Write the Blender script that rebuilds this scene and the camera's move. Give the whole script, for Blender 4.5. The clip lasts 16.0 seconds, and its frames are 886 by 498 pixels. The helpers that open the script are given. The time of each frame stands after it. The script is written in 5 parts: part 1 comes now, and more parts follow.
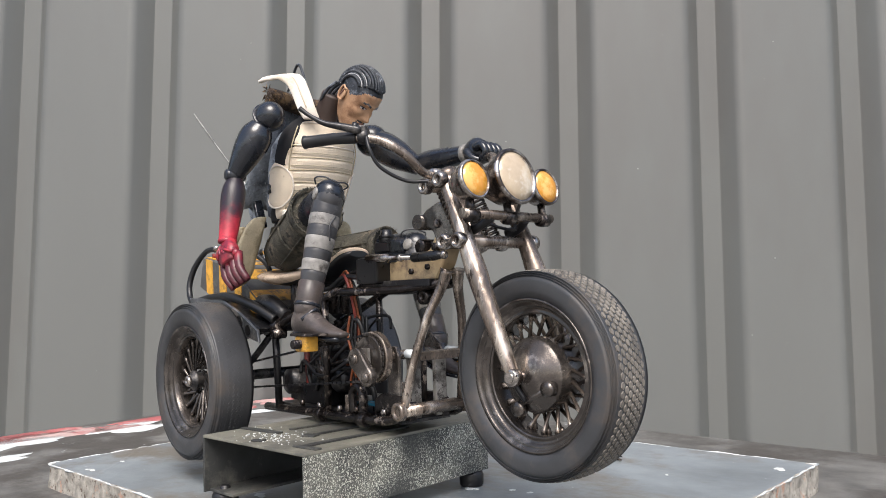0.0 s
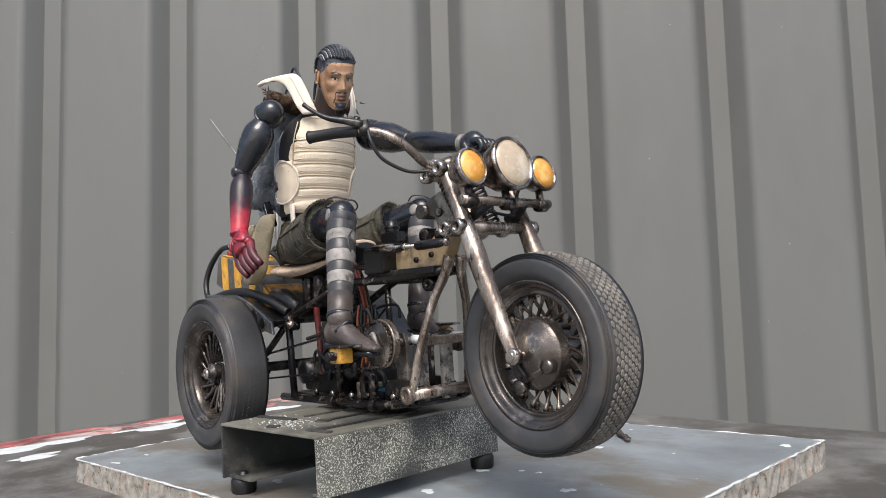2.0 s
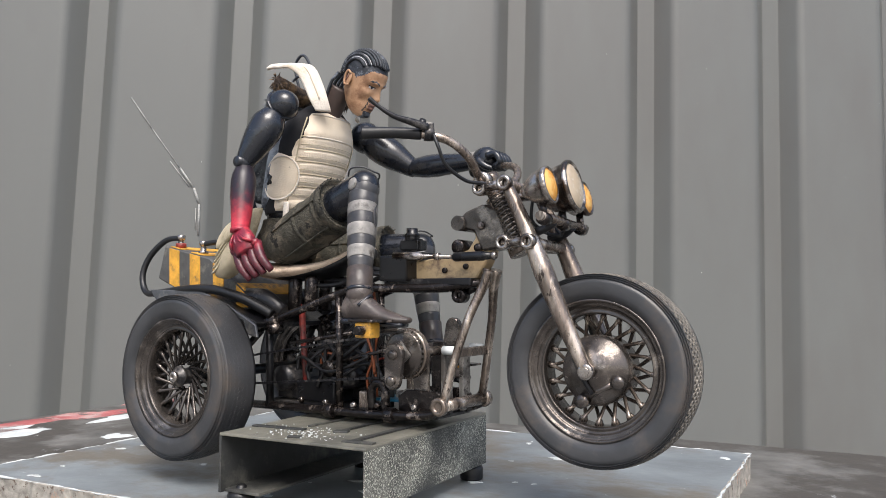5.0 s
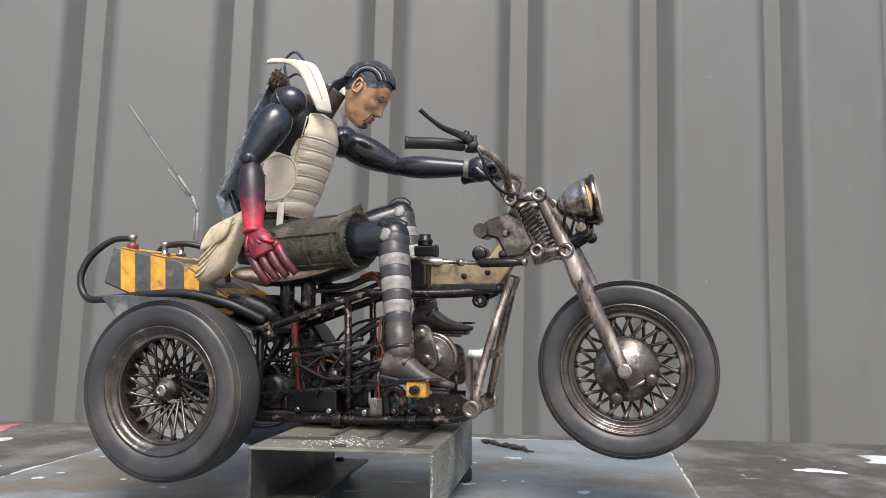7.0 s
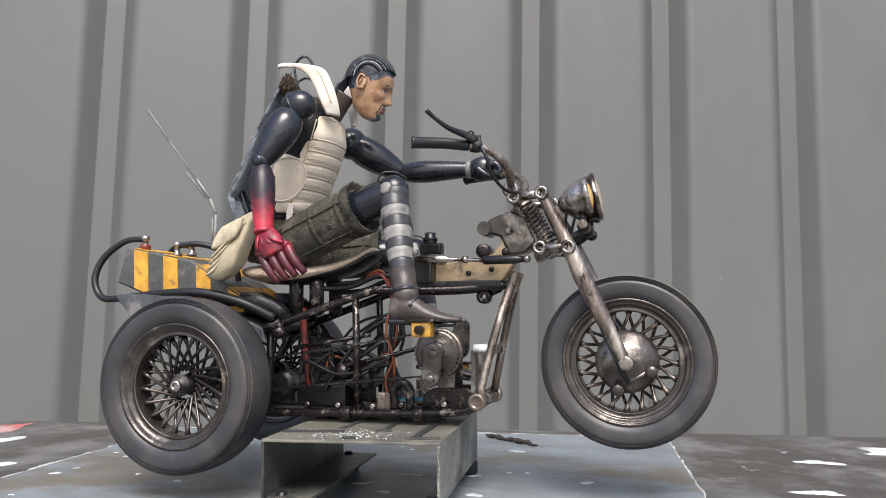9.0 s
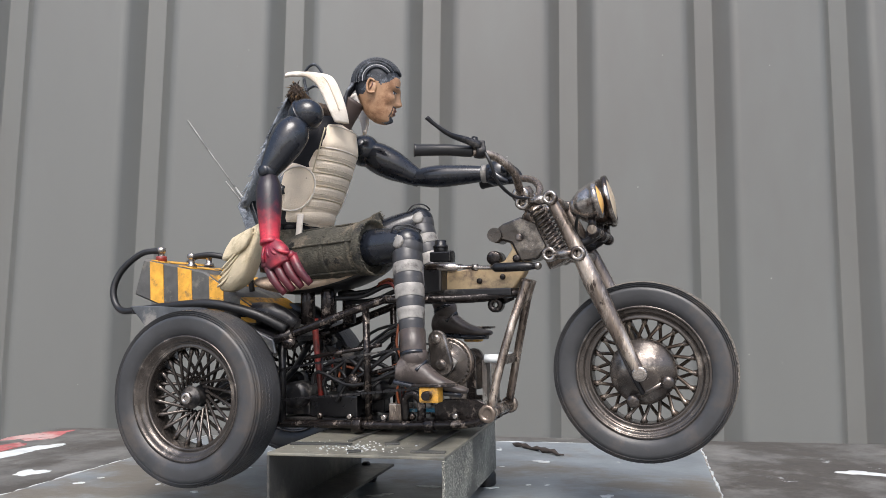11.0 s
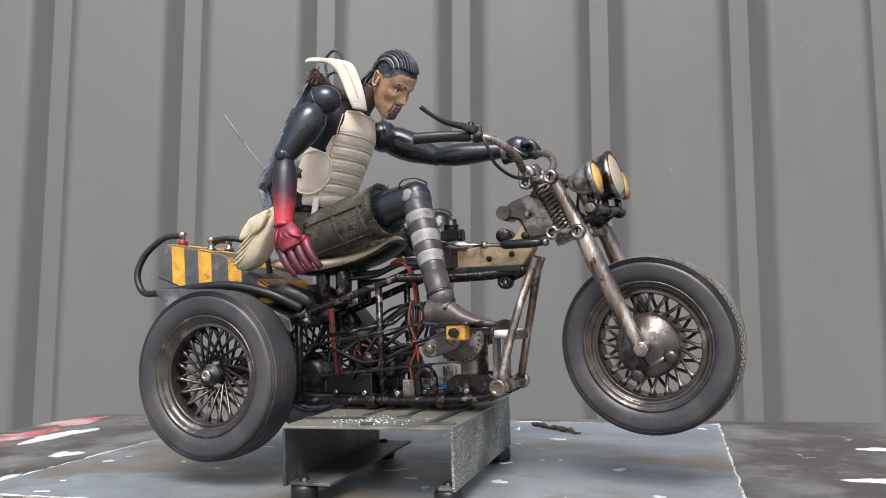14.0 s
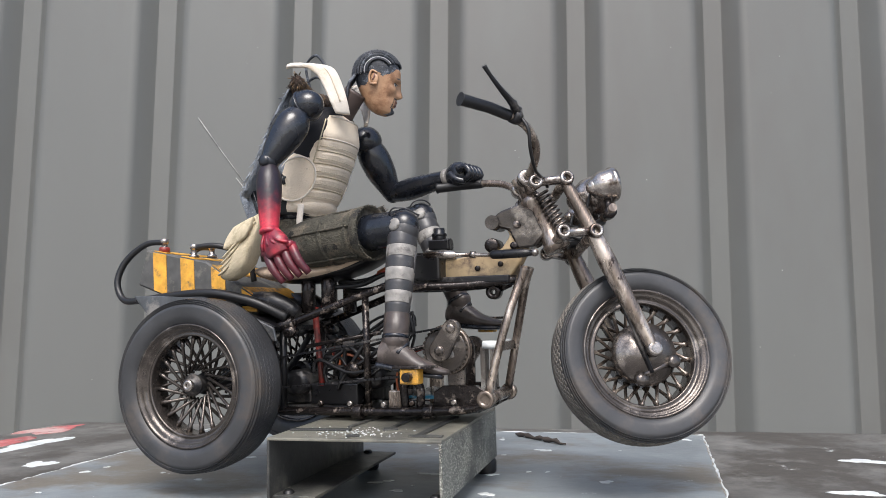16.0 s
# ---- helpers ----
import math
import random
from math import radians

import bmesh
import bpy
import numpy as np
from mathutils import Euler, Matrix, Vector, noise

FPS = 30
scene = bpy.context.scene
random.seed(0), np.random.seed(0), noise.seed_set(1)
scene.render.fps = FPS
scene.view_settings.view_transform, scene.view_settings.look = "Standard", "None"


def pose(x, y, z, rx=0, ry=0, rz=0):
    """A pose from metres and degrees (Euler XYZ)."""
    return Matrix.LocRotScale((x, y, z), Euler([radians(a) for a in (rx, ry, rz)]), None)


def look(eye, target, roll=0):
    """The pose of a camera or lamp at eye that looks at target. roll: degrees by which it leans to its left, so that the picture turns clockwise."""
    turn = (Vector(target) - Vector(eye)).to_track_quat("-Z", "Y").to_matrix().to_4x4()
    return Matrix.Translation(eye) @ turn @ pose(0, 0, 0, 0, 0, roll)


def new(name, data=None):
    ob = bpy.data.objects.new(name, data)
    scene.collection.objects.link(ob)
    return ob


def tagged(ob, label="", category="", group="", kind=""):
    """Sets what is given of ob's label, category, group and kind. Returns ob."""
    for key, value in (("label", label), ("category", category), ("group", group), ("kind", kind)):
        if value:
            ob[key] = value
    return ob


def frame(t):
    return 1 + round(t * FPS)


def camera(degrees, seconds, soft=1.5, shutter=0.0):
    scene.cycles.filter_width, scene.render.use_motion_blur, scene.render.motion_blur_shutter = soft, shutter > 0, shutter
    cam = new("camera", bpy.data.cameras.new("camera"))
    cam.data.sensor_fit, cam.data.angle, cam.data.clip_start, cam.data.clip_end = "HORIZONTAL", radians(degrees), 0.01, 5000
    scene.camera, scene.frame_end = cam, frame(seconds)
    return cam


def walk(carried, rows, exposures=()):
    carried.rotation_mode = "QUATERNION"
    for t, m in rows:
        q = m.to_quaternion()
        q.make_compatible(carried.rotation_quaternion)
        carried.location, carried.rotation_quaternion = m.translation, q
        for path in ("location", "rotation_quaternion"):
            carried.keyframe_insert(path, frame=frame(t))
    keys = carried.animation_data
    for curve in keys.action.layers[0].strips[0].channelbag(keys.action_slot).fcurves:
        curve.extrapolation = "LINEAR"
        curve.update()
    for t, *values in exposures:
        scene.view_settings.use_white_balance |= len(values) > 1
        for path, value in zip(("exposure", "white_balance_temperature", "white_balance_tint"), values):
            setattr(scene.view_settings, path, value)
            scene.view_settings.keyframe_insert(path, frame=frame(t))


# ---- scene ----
cam = camera(59.39, 16.0, soft=0.6)
# t, x, y, z, yaw, pitch, roll of the hand-held camera
ROWS = [
    (0, 0.1138, -0.4582, 0.1052, 2.44, 4.92, 0.08),
    (0.5, 0.1243, -0.4696, 0.1001, 2.75, 4.87, 0.46),
    (1, 0.1374, -0.4697, 0.0991, 3.37, 4.95, 0.99),
    (1.5, 0.1391, -0.4649, 0.0943, 4.04, 5.00, 1.33),
    (2, 0.1253, -0.4697, 0.0969, 4.27, 5.00, 1.59),
    (2.5, 0.1071, -0.4782, 0.1000, 3.50, 5.01, 1.63),
    (3, 0.0850, -0.4727, 0.1011, 1.20, 5.01, 1.29),
    (3.5, 0.0638, -0.4595, 0.0991, -2.13, 5.03, 0.90),
    (4, 0.0505, -0.4591, 0.1003, -4.36, 4.96, 0.20),
    (6.5, 0.0200, -0.4470, 0.1005, -6.95, 6.42, -2.50),
    (7, 0.0177, -0.4404, 0.0955, -7.00, 6.46, -1.47),
    (7.5, 0.0205, -0.4384, 0.0948, -6.70, 6.48, -1.56),
    (8, 0.0211, -0.4444, 0.0946, -5.87, 6.37, -1.39),
    (8.5, 0.0224, -0.4471, 0.0940, -5.55, 6.40, -1.29),
    (9, 0.0257, -0.4519, 0.0929, -5.40, 6.45, -1.09),
    (11.5, 0.0705, -0.4425, 0.0990, 0.55, 6.43, -0.51),
    (12, 0.0833, -0.4424, 0.0930, 1.90, 6.22, -0.32),
    (12.5, 0.0830, -0.4406, 0.0934, 2.90, 6.21, -0.06),
    (13, 0.0852, -0.4398, 0.0940, 3.20, 6.10, 0.04),
    (13.5, 0.0817, -0.4461, 0.0915, 2.99, 5.99, -0.18),
    (14, 0.0781, -0.4493, 0.0892, 2.80, 5.92, -0.04),
    (14.5, 0.0706, -0.4472, 0.0939, 2.06, 6.14, -0.11),
    (15, 0.0674, -0.4503, 0.0938, 1.33, 6.28, -0.28),
    (15.5, 0.0691, -0.4501, 0.0906, 0.67, 6.29, -0.30),
    (16, 0.0659, -0.4459, 0.0913, 0.34, 6.41, -0.34),
]
walk(cam, [(t, pose(x, y, z, 90 + pitch, roll, yaw)) for t, x, y, z, yaw, pitch, roll in ROWS],
     [(0, 0.27, 6560, 10), (1.5, 0.10, 6545, 10), (2.5, 0.12, 6540, 10), (4, 0.16, 6515, 10), (7, 0.19, 6480, 10), (9, 0.21, 6430, 10), (12.5, 0.17, 6410, 11), (16, 0.17, 6370, 10)])

# the work table is turned by hand: seconds, degrees
TABLE_TURN = [
    (0, -40.84),
    (0.5, -40.72),
    (1, -40.36),
    (1.5, -40.37),
    (2, -40.66),
    (2.5, -40.99),
    (3, -41.46),
    (3.5, -41.68),
    (4, -41.95),
    (6.5, -20.2),
    (7, -16.88),
    (7.5, -16.51),
    (8, -16.22),
    (8.5, -15.92),
    (9, -15.59),
    (11.5, -14.99),
    (12, -13.81),
    (12.5, -13.84),
    (13, -13.79),
    (13.5, -13.69),
    (14, -13.76),
    (14.5, -14.60),
    (15, -14.59),
    (15.5, -14.21),
    (16, -14.62),
]
TILT_X, TILT_Y = 1.66, -1.70
TABLE_TILT = pose(0, 0, 0, TILT_X) @ pose(0, 0, 0, 0, TILT_Y)
TRIKE_AT = pose(0, 0, 0, 0, 0, -6) @ pose(0, 0.045, 0)
FENCE_Y, FENCE_X0, FENCE_PITCH = 0.5989, -0.5197, 0.1905

# ---- light: shade under a bright hazy sky ----
world = bpy.data.worlds.new("world")
scene.world = world
world.use_nodes = True
sky = world.node_tree.nodes.new("ShaderNodeTexSky")
sky.sky_type, sky.sun_disc = "NISHITA", False
sky.sun_elevation, sky.sun_rotation = radians(53), radians(183)
sky.air_density, sky.dust_density, sky.ozone_density = 1.0, 4.0, 1.0
world.node_tree.links.new(sky.outputs[0], world.node_tree.nodes["Background"].inputs[0])
world.node_tree.nodes["Background"].inputs[1].default_value = 0.21
sun = new("sun", bpy.data.lights.new("sun", "SUN"))
sun.data.energy, sun.data.angle, sun.data.color = 2.5, radians(32), (1.0, 0.99, 0.975)
sun.matrix_world = look((-0.1, -1.9, 2.6), (0, 0, 0))


# ---- materials ----
def material(name, color, rough=0.6, metal=0.0, vary=0.25, scale=60.0, second=None, amount=0.5, bump=0.2, bump_scale=300.0, spots=None, spot_scale=90.0, spot_size=0.62, coat=0.0, streak=(1, 1, 1), relief=0.0006, patchy=0.0):
    """Colour with grain at two scales, wear in a second colour, spots in a third, and a fine relief."""
    m = bpy.data.materials.new(name)
    m.use_nodes = True
    t = m.node_tree
    n, l = t.nodes, t.links
    b = n["Principled BSDF"]
    tc = n.new("ShaderNodeTexCoord")
    mp = n.new("ShaderNodeMapping")
    mp.inputs["Scale"].default_value = streak
    l.new(tc.outputs["Object"], mp.inputs["Vector"])

    def noise_at(sc, detail=4.0, rgh=0.6):
        q = n.new("ShaderNodeTexNoise")
        q.inputs["Scale"].default_value, q.inputs["Detail"].default_value, q.inputs["Roughness"].default_value = sc, detail, rgh
        l.new(mp.outputs[0], q.inputs["Vector"])
        return q.outputs["Fac"]

    def ramp(fac, lo, hi):
        r = n.new("ShaderNodeMapRange")
        r.inputs["From Min"].default_value, r.inputs["From Max"].default_value = lo, hi
        l.new(fac, r.inputs["Value"])
        return r.outputs["Result"]

    def mix(fac, a, c):
        x = n.new("ShaderNodeMix")
        x.data_type = "RGBA"
        l.new(fac, x.inputs["Factor"])
        for sock, v in ((x.inputs["A"], a), (x.inputs["B"], c)):
            if isinstance(v, tuple):
                sock.default_value = (*v, 1)
            else:
                l.new(v, sock)
        return x.outputs["Result"]

    dark = tuple(c * (1 - vary) for c in color)
    lite = tuple(min(1, c * (1 + vary)) for c in color)
    col = mix(ramp(noise_at(scale), 0.3, 0.7), dark, lite)
    if second:
        col = mix(ramp(noise_at(scale * 0.45, 6.0, 0.7), 0.65 - amount * 0.32, 0.74 - amount * 0.3), col, second)
    if spots:
        f = ramp(noise_at(spot_scale, 5.0, 0.75), spot_size, spot_size + 0.04)
        if patchy:
            mul = n.new("ShaderNodeMath")
            mul.operation = "MULTIPLY"
            l.new(f, mul.inputs[0])
            l.new(ramp(noise_at(patchy, 2.0), 0.42, 0.56), mul.inputs[1])
            f = mul.outputs[0]
        col = mix(f, col, spots)
    l.new(col, b.inputs["Base Color"])
    rr = n.new("ShaderNodeMapRange")
    rr.inputs["To Min"].default_value, rr.inputs["To Max"].default_value = max(0.05, rough - 0.12), min(1, rough + 0.12)
    l.new(noise_at(scale * 1.7), rr.inputs["Value"])
    l.new(rr.outputs[0], b.inputs["Roughness"])
    b.inputs["Metallic"].default_value = metal
    b.inputs["Coat Weight"].default_value = coat
    if bump:
        bp = n.new("ShaderNodeBump")
        bp.inputs["Strength"].default_value, bp.inputs["Distance"].default_value = bump, relief
        l.new(noise_at(bump_scale, 5.0), bp.inputs["Height"])
        l.new(bp.outputs[0], b.inputs["Normal"])
    return m


FENCE = material("fence_paint", (0.121, 0.125, 0.119), 0.5, 0.0, 0.05, 3.0, (0.112, 0.112, 0.106), 0.4, 0.06, 40, (0.40, 0.40, 0.38), 45, 0.80, streak=(1, 1, 0.35))
SCRATCH = material("bare_scratch", (0.30, 0.30, 0.285), 0.7, 0.0, 0.3, 160, (0.19, 0.195, 0.185), 0.5)
GROUND = material("concrete_ground", (0.30, 0.29, 0.27), 0.9, 0.0, 0.2, 6.0)
TABLE = material("paint_splashed_table", (0.115, 0.113, 0.106), 0.55, 0.0, 0.45, 26, (0.060, 0.055, 0.049), 0.6, 0.4, 120, (0.40, 0.42, 0.42), 22, 0.66)
REDPAINT = material("red_paint", (0.36, 0.10, 0.10), 0.6, 0.0, 0.35, 30, (0.46, 0.33, 0.31), 0.5, 0.2, 300, (0.12, 0.10, 0.09), 50, 0.58)
WHITEPAINT = material("white_paint", (0.56, 0.59, 0.59), 0.55, 0.0, 0.12, 60, (0.40, 0.41, 0.40), 0.3)
BOARD = material("grey_painted_board", (0.195, 0.220, 0.236), 0.42, 0.0, 0.28, 16, (0.145, 0.132, 0.112), 0.55, 0.4, 160, (0.50, 0.53, 0.55), 75, 0.67, streak=(0.8, 1.1, 1))
BOARDEDGE = material("broken_board_edge", (0.30, 0.28, 0.245), 0.9, 0.0, 0.4, 150, (0.44, 0.24, 0.16), 0.22, 0.9, 260, (0.11, 0.08, 0.06), 170, 0.58)
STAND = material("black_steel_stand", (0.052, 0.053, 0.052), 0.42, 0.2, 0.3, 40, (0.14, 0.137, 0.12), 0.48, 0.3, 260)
# stand top: reflected light put into the pale base, over worn patches and flecks
STANDTOP = material("worn_stand_top_painted_sheen", (0.19, 0.183, 0.150), 0.42, 0.1, 0.3, 40, (0.115, 0.113, 0.097), 0.5, 0.35, 300, (0.46, 0.46, 0.40), 190, 0.69)
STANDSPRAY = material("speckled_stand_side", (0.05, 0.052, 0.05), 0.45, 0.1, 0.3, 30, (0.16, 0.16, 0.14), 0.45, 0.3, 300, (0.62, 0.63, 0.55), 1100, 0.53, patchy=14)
RUBBER = material("tyre_rubber", (0.044, 0.045, 0.048), 0.40, 0.0, 0.3, 30, (0.080, 0.068, 0.059), 0.42, 0.15, 500, (0.13, 0.115, 0.10), 420, 0.71)
BLACKRUBBER = material("black_rubber", (0.010, 0.010, 0.011), 0.42, 0.0, 0.3, 80)
STEEL = material("worn_brown_steel", (0.185, 0.150, 0.125), 0.26, 0.7, 0.45, 150, (0.52, 0.45, 0.385), 0.44, 0.45, 450, (0.045, 0.033, 0.027), 240, 0.61, streak=(1, 1, 0.3))
RIMSTEEL = material("grimy_rim_steel", (0.10, 0.088, 0.08), 0.24, 0.75, 0.3, 120, (0.30, 0.265, 0.235), 0.34, 0.3, 400, (0.03, 0.025, 0.022), 260, 0.63)
TREAD = material("dusty_tread_rubber", (0.165, 0.15, 0.13), 0.75, 0.0, 0.3, 120, (0.085, 0.078, 0.07), 0.4, 0.3, 700)
DARKSTEEL = material("sooty_steel", (0.024, 0.020, 0.019), 0.2, 0.55, 0.5, 300, (0.27, 0.225, 0.195), 0.28, 0.5, 450)
CHROME = material("dirty_chrome", (0.40, 0.365, 0.335), 0.2, 0.9, 0.4, 170, (0.10, 0.078, 0.066), 0.52, 0.35, 500, (0.03, 0.024, 0.02), 240, 0.62)
BLACKSTEEL = material("black_steel", (0.013, 0.013, 0.015), 0.32, 0.25, 0.3, 120, (0.10, 0.092, 0.086), 0.38, 0.4, 400)
TANPLATE = material("tan_painted_plate", (0.40, 0.30, 0.175), 0.5, 0.0, 0.25, 70, (0.10, 0.07, 0.055), 0.42, 0.3, 300)
PLASTIC = material("black_plastic", (0.007, 0.007, 0.008), 0.3, 0.0, 0.3, 100, bump=0.05)
AMBER = material("amber_lens", (0.62, 0.27, 0.03), 0.22, 0.0, 0.15, 120, (0.75, 0.44, 0.12), 0.5, 0.2, 500, coat=0.6)
PALELENS = material("milky_lens", (0.50, 0.40, 0.28), 0.18, 0.0, 0.15, 90, (0.66, 0.59, 0.48), 0.5, 0.2, 500, coat=0.7)
YELLOW = material("worn_yellow_paint", (0.62, 0.32, 0.04), 0.55, 0.0, 0.3, 120, (0.14, 0.095, 0.05), 0.38)
HAZARDBLACK = material("faded_black_paint", (0.07, 0.07, 0.068), 0.6, 0.0, 0.3, 90, (0.16, 0.15, 0.13), 0.4)
REDMETAL = material("red_metal", (0.28, 0.035, 0.028), 0.4, 0.0, 0.3, 90, (0.07, 0.02, 0.017), 0.45)
PALEPLATE = material("pale_worn_plate", (0.25, 0.24, 0.225), 0.42, 0.2, 0.3, 150, (0.09, 0.08, 0.072), 0.5, 0.35, 450, (0.035, 0.03, 0.027), 160, 0.56)
SEATHIDE = material("pale_seat_leather", (0.62, 0.49, 0.37), 0.6, 0.0, 0.15, 70, (0.30, 0.21, 0.15), 0.45, 0.4, 400)
BLUE = material("blue_circuit_board", (0.02, 0.13, 0.22), 0.4, 0.0, 0.4, 300, (0.4, 0.4, 0.35), 0.3)
WIRERED = material("red_wire", (0.20, 0.03, 0.02), 0.45, 0.0, 0.3, 200)
ORANGE = material("orange_wire", (0.20, 0.055, 0.02), 0.45, 0.0, 0.3, 200)
LIMB = material("black_doll_plastic", (0.009, 0.011, 0.016), 0.27, 0.0, 0.3, 60, (0.022, 0.025, 0.032), 0.3, 0.05, 300, coat=0.25)
VEST = material("cream_canvas", (0.74, 0.635, 0.50), 0.9, 0.0, 0.12, 50, (0.52, 0.42, 0.30), 0.2, 0.6, 1400, (0.33, 0.25, 0.165), 130, 0.68, relief=0.0008)
COLLAR = material("off_white_canvas", (0.74, 0.675, 0.59), 0.95, 0.0, 0.1, 60, (0.60, 0.50, 0.38), 0.28, 0.6, 900, (0.30, 0.22, 0.15), 110, 0.69, relief=0.001)
FUR = material("brown_fleece", (0.05, 0.032, 0.022), 0.95, 0.0, 0.6, 200, (0.20, 0.125, 0.06), 0.4, 1.0, 500, relief=0.002)
SHORTS = material("olive_camouflage_cloth", (0.062, 0.058, 0.044), 0.95, 0.0, 0.4, 110, (0.155, 0.13, 0.095), 0.48, 0.9, 700, (0.022, 0.021, 0.018), 60, 0.57, relief=0.002)
POUCH = material("beige_pouch_cloth", (0.50, 0.43, 0.30), 0.9, 0.0, 0.2, 80, (0.34, 0.29, 0.19), 0.4, 0.7, 900, relief=0.001)
SKIN = material("painted_doll_head", (0.40, 0.235, 0.135), 0.38, 0.0, 0.15, 90, (0.25, 0.13, 0.07), 0.42, 0.1, 500)
HAIR = material("moulded_dark_hair", (0.020, 0.024, 0.032), 0.5, 0.0, 0.4, 300, (0.16, 0.18, 0.21), 0.36, 0.9, 900)
GREYARMOUR = material("worn_grey_plastic", (0.23, 0.22, 0.205), 0.48, 0.05, 0.35, 130, (0.075, 0.068, 0.062), 0.45, 0.4, 400, (0.50, 0.49, 0.45), 150, 0.66)
BOOT = material("grey_brown_boot", (0.062, 0.050, 0.045), 0.36, 0.0, 0.4, 90, (0.13, 0.11, 0.10), 0.35, 0.4, 350)
BLUECLOTH = material("slate_blue_cloth", (0.21, 0.235, 0.27), 0.85, 0.0, 0.35, 160, (0.08, 0.09, 0.11), 0.4, 1.0, 400, (0.40, 0.43, 0.46), 300, 0.6, relief=0.002)
BANDGREY = material("dark_grey_band_paint", (0.042, 0.042, 0.045), 0.36, 0.05, 0.3, 120, (0.11, 0.105, 0.10), 0.33)
CLOTHBLACK = material("black_undershirt_cloth", (0.010, 0.010, 0.012), 0.9, 0.0, 0.3, 120, bump=0.6)
NECKBROWN = material("dark_brown_rubber_neck", (0.060, 0.042, 0.036), 0.5, 0.0, 0.2, 80)
SCALP = material("pale_parting_lines", (0.46, 0.46, 0.47), 0.6, 0.0, 0.2, 200)
LIPS = material("dark_lip_paint", (0.17, 0.085, 0.065), 0.4, 0.0, 0.2, 200)
PLATEGREY = material("blue_grey_steel_plate", (0.105, 0.112, 0.122), 0.34, 0.4, 0.3, 90, (0.26, 0.25, 0.235), 0.36, 0.3, 400)


def airbrushed(name):
    """Black plastic sprayed red round the wrist and shaded dark again over the fingers."""
    m = material(name, (0.46, 0.03, 0.05), 0.38, 0.0, 0.35, 130, (0.20, 0.012, 0.03), 0.5, 0.3, 500)
    t = m.node_tree
    n, l = t.nodes, t.links
    b = n["Principled BSDF"]
    tc, sep, ramp = n.new("ShaderNodeTexCoord"), n.new("ShaderNodeSeparateXYZ"), n.new("ShaderNodeValToRGB")
    grain, add, rng_ = n.new("ShaderNodeTexNoise"), n.new("ShaderNodeMath"), n.new("ShaderNodeMapRange")
    grain.inputs["Scale"].default_value = 150
    l.new(tc.outputs["Object"], sep.inputs[0])
    l.new(tc.outputs["Object"], grain.inputs["Vector"])
    add.operation = "MULTIPLY_ADD"
    l.new(grain.outputs["Fac"], add.inputs[0])
    add.inputs[1].default_value = 0.022
    l.new(sep.outputs["Z"], add.inputs[2])
    rng_.inputs["From Min"].default_value, rng_.inputs["From Max"].default_value = 0.115, 0.205
    l.new(add.outputs[0], rng_.inputs["Value"])
    l.new(rng_.outputs[0], ramp.inputs[0])
    e = ramp.color_ramp.elements
    e[0].position, e[0].color = 0.36, (0.85, 0.85, 0.85, 1)
    e[1].position, e[1].color = 0.78, (1, 1, 1, 1)
    for at, v in ((0.53, 0.0), (0.57, 0.0)):
        q = e.new(at)
        q.color = (v, v, v, 1)
    mix = n.new("ShaderNodeMix")
    mix.data_type = "RGBA"
    old = b.inputs["Base Color"].links[0].from_socket
    l.new(old, mix.inputs["A"])
    mix.inputs["B"].default_value = (0.016, 0.011, 0.016, 1)
    l.new(ramp.outputs[0], mix.inputs["Factor"])
    l.new(mix.outputs["Result"], b.inputs["Base Color"])
    return m


REDHAND = airbrushed("red_sprayed_doll_plastic")
BARK = material("dark_bark", (0.05, 0.04, 0.035), 0.9, 0.0, 0.4, 200)

MM = 0.001


# ---- mesh building, all in millimetres ----
def V(p):
    return Vector(p) * MM


def stamp(bm, start, mi, smooth):
    bm.faces.ensure_lookup_table()
    for i in range(start, len(bm.faces)):
        bm.faces[i].material_index, bm.faces[i].smooth = mi, smooth


def rings_skin(bm, rings, mi=0, smooth=True, caps=True, closed=False):
    """Skin rings of equal vertex count."""
    start = len(bm.faces)
    vs = [[bm.verts.new(p) for p in r] for r in rings]
    k = len(vs[0])
    pairs = list(zip(vs, vs[1:])) + ([(vs[-1], vs[0])] if closed else [])
    for a, b in pairs:
        for i in range(k):
            bm.faces.new((a[i], a[(i + 1) % k], b[(i + 1) % k], b[i]))
    stamp(bm, start, mi, smooth)
    if caps and not closed:
        s2 = len(bm.faces)
        bm.faces.new(vs[0][::-1])
        bm.faces.new(vs[-1])
        stamp(bm, s2, mi, False)
    return bm


def spline(points, n=6):
    """A smooth run of points through the given ones."""
    p = [Vector(q) for q in points]
    if len(p) < 3 or n < 2:
        return p
    out = []
    for i in range(len(p) - 1):
        a, b, c, d = p[max(i - 1, 0)], p[i], p[i + 1], p[min(i + 2, len(p) - 1)]
        for j in range(n):
            t = j / n
            out.append(0.5 * (2 * b + (c - a) * t + (2 * a - 5 * b + 4 * c - d) * t * t + (3 * b - a - 3 * c + d) * t ** 3))
    out.append(p[-1])
    return out


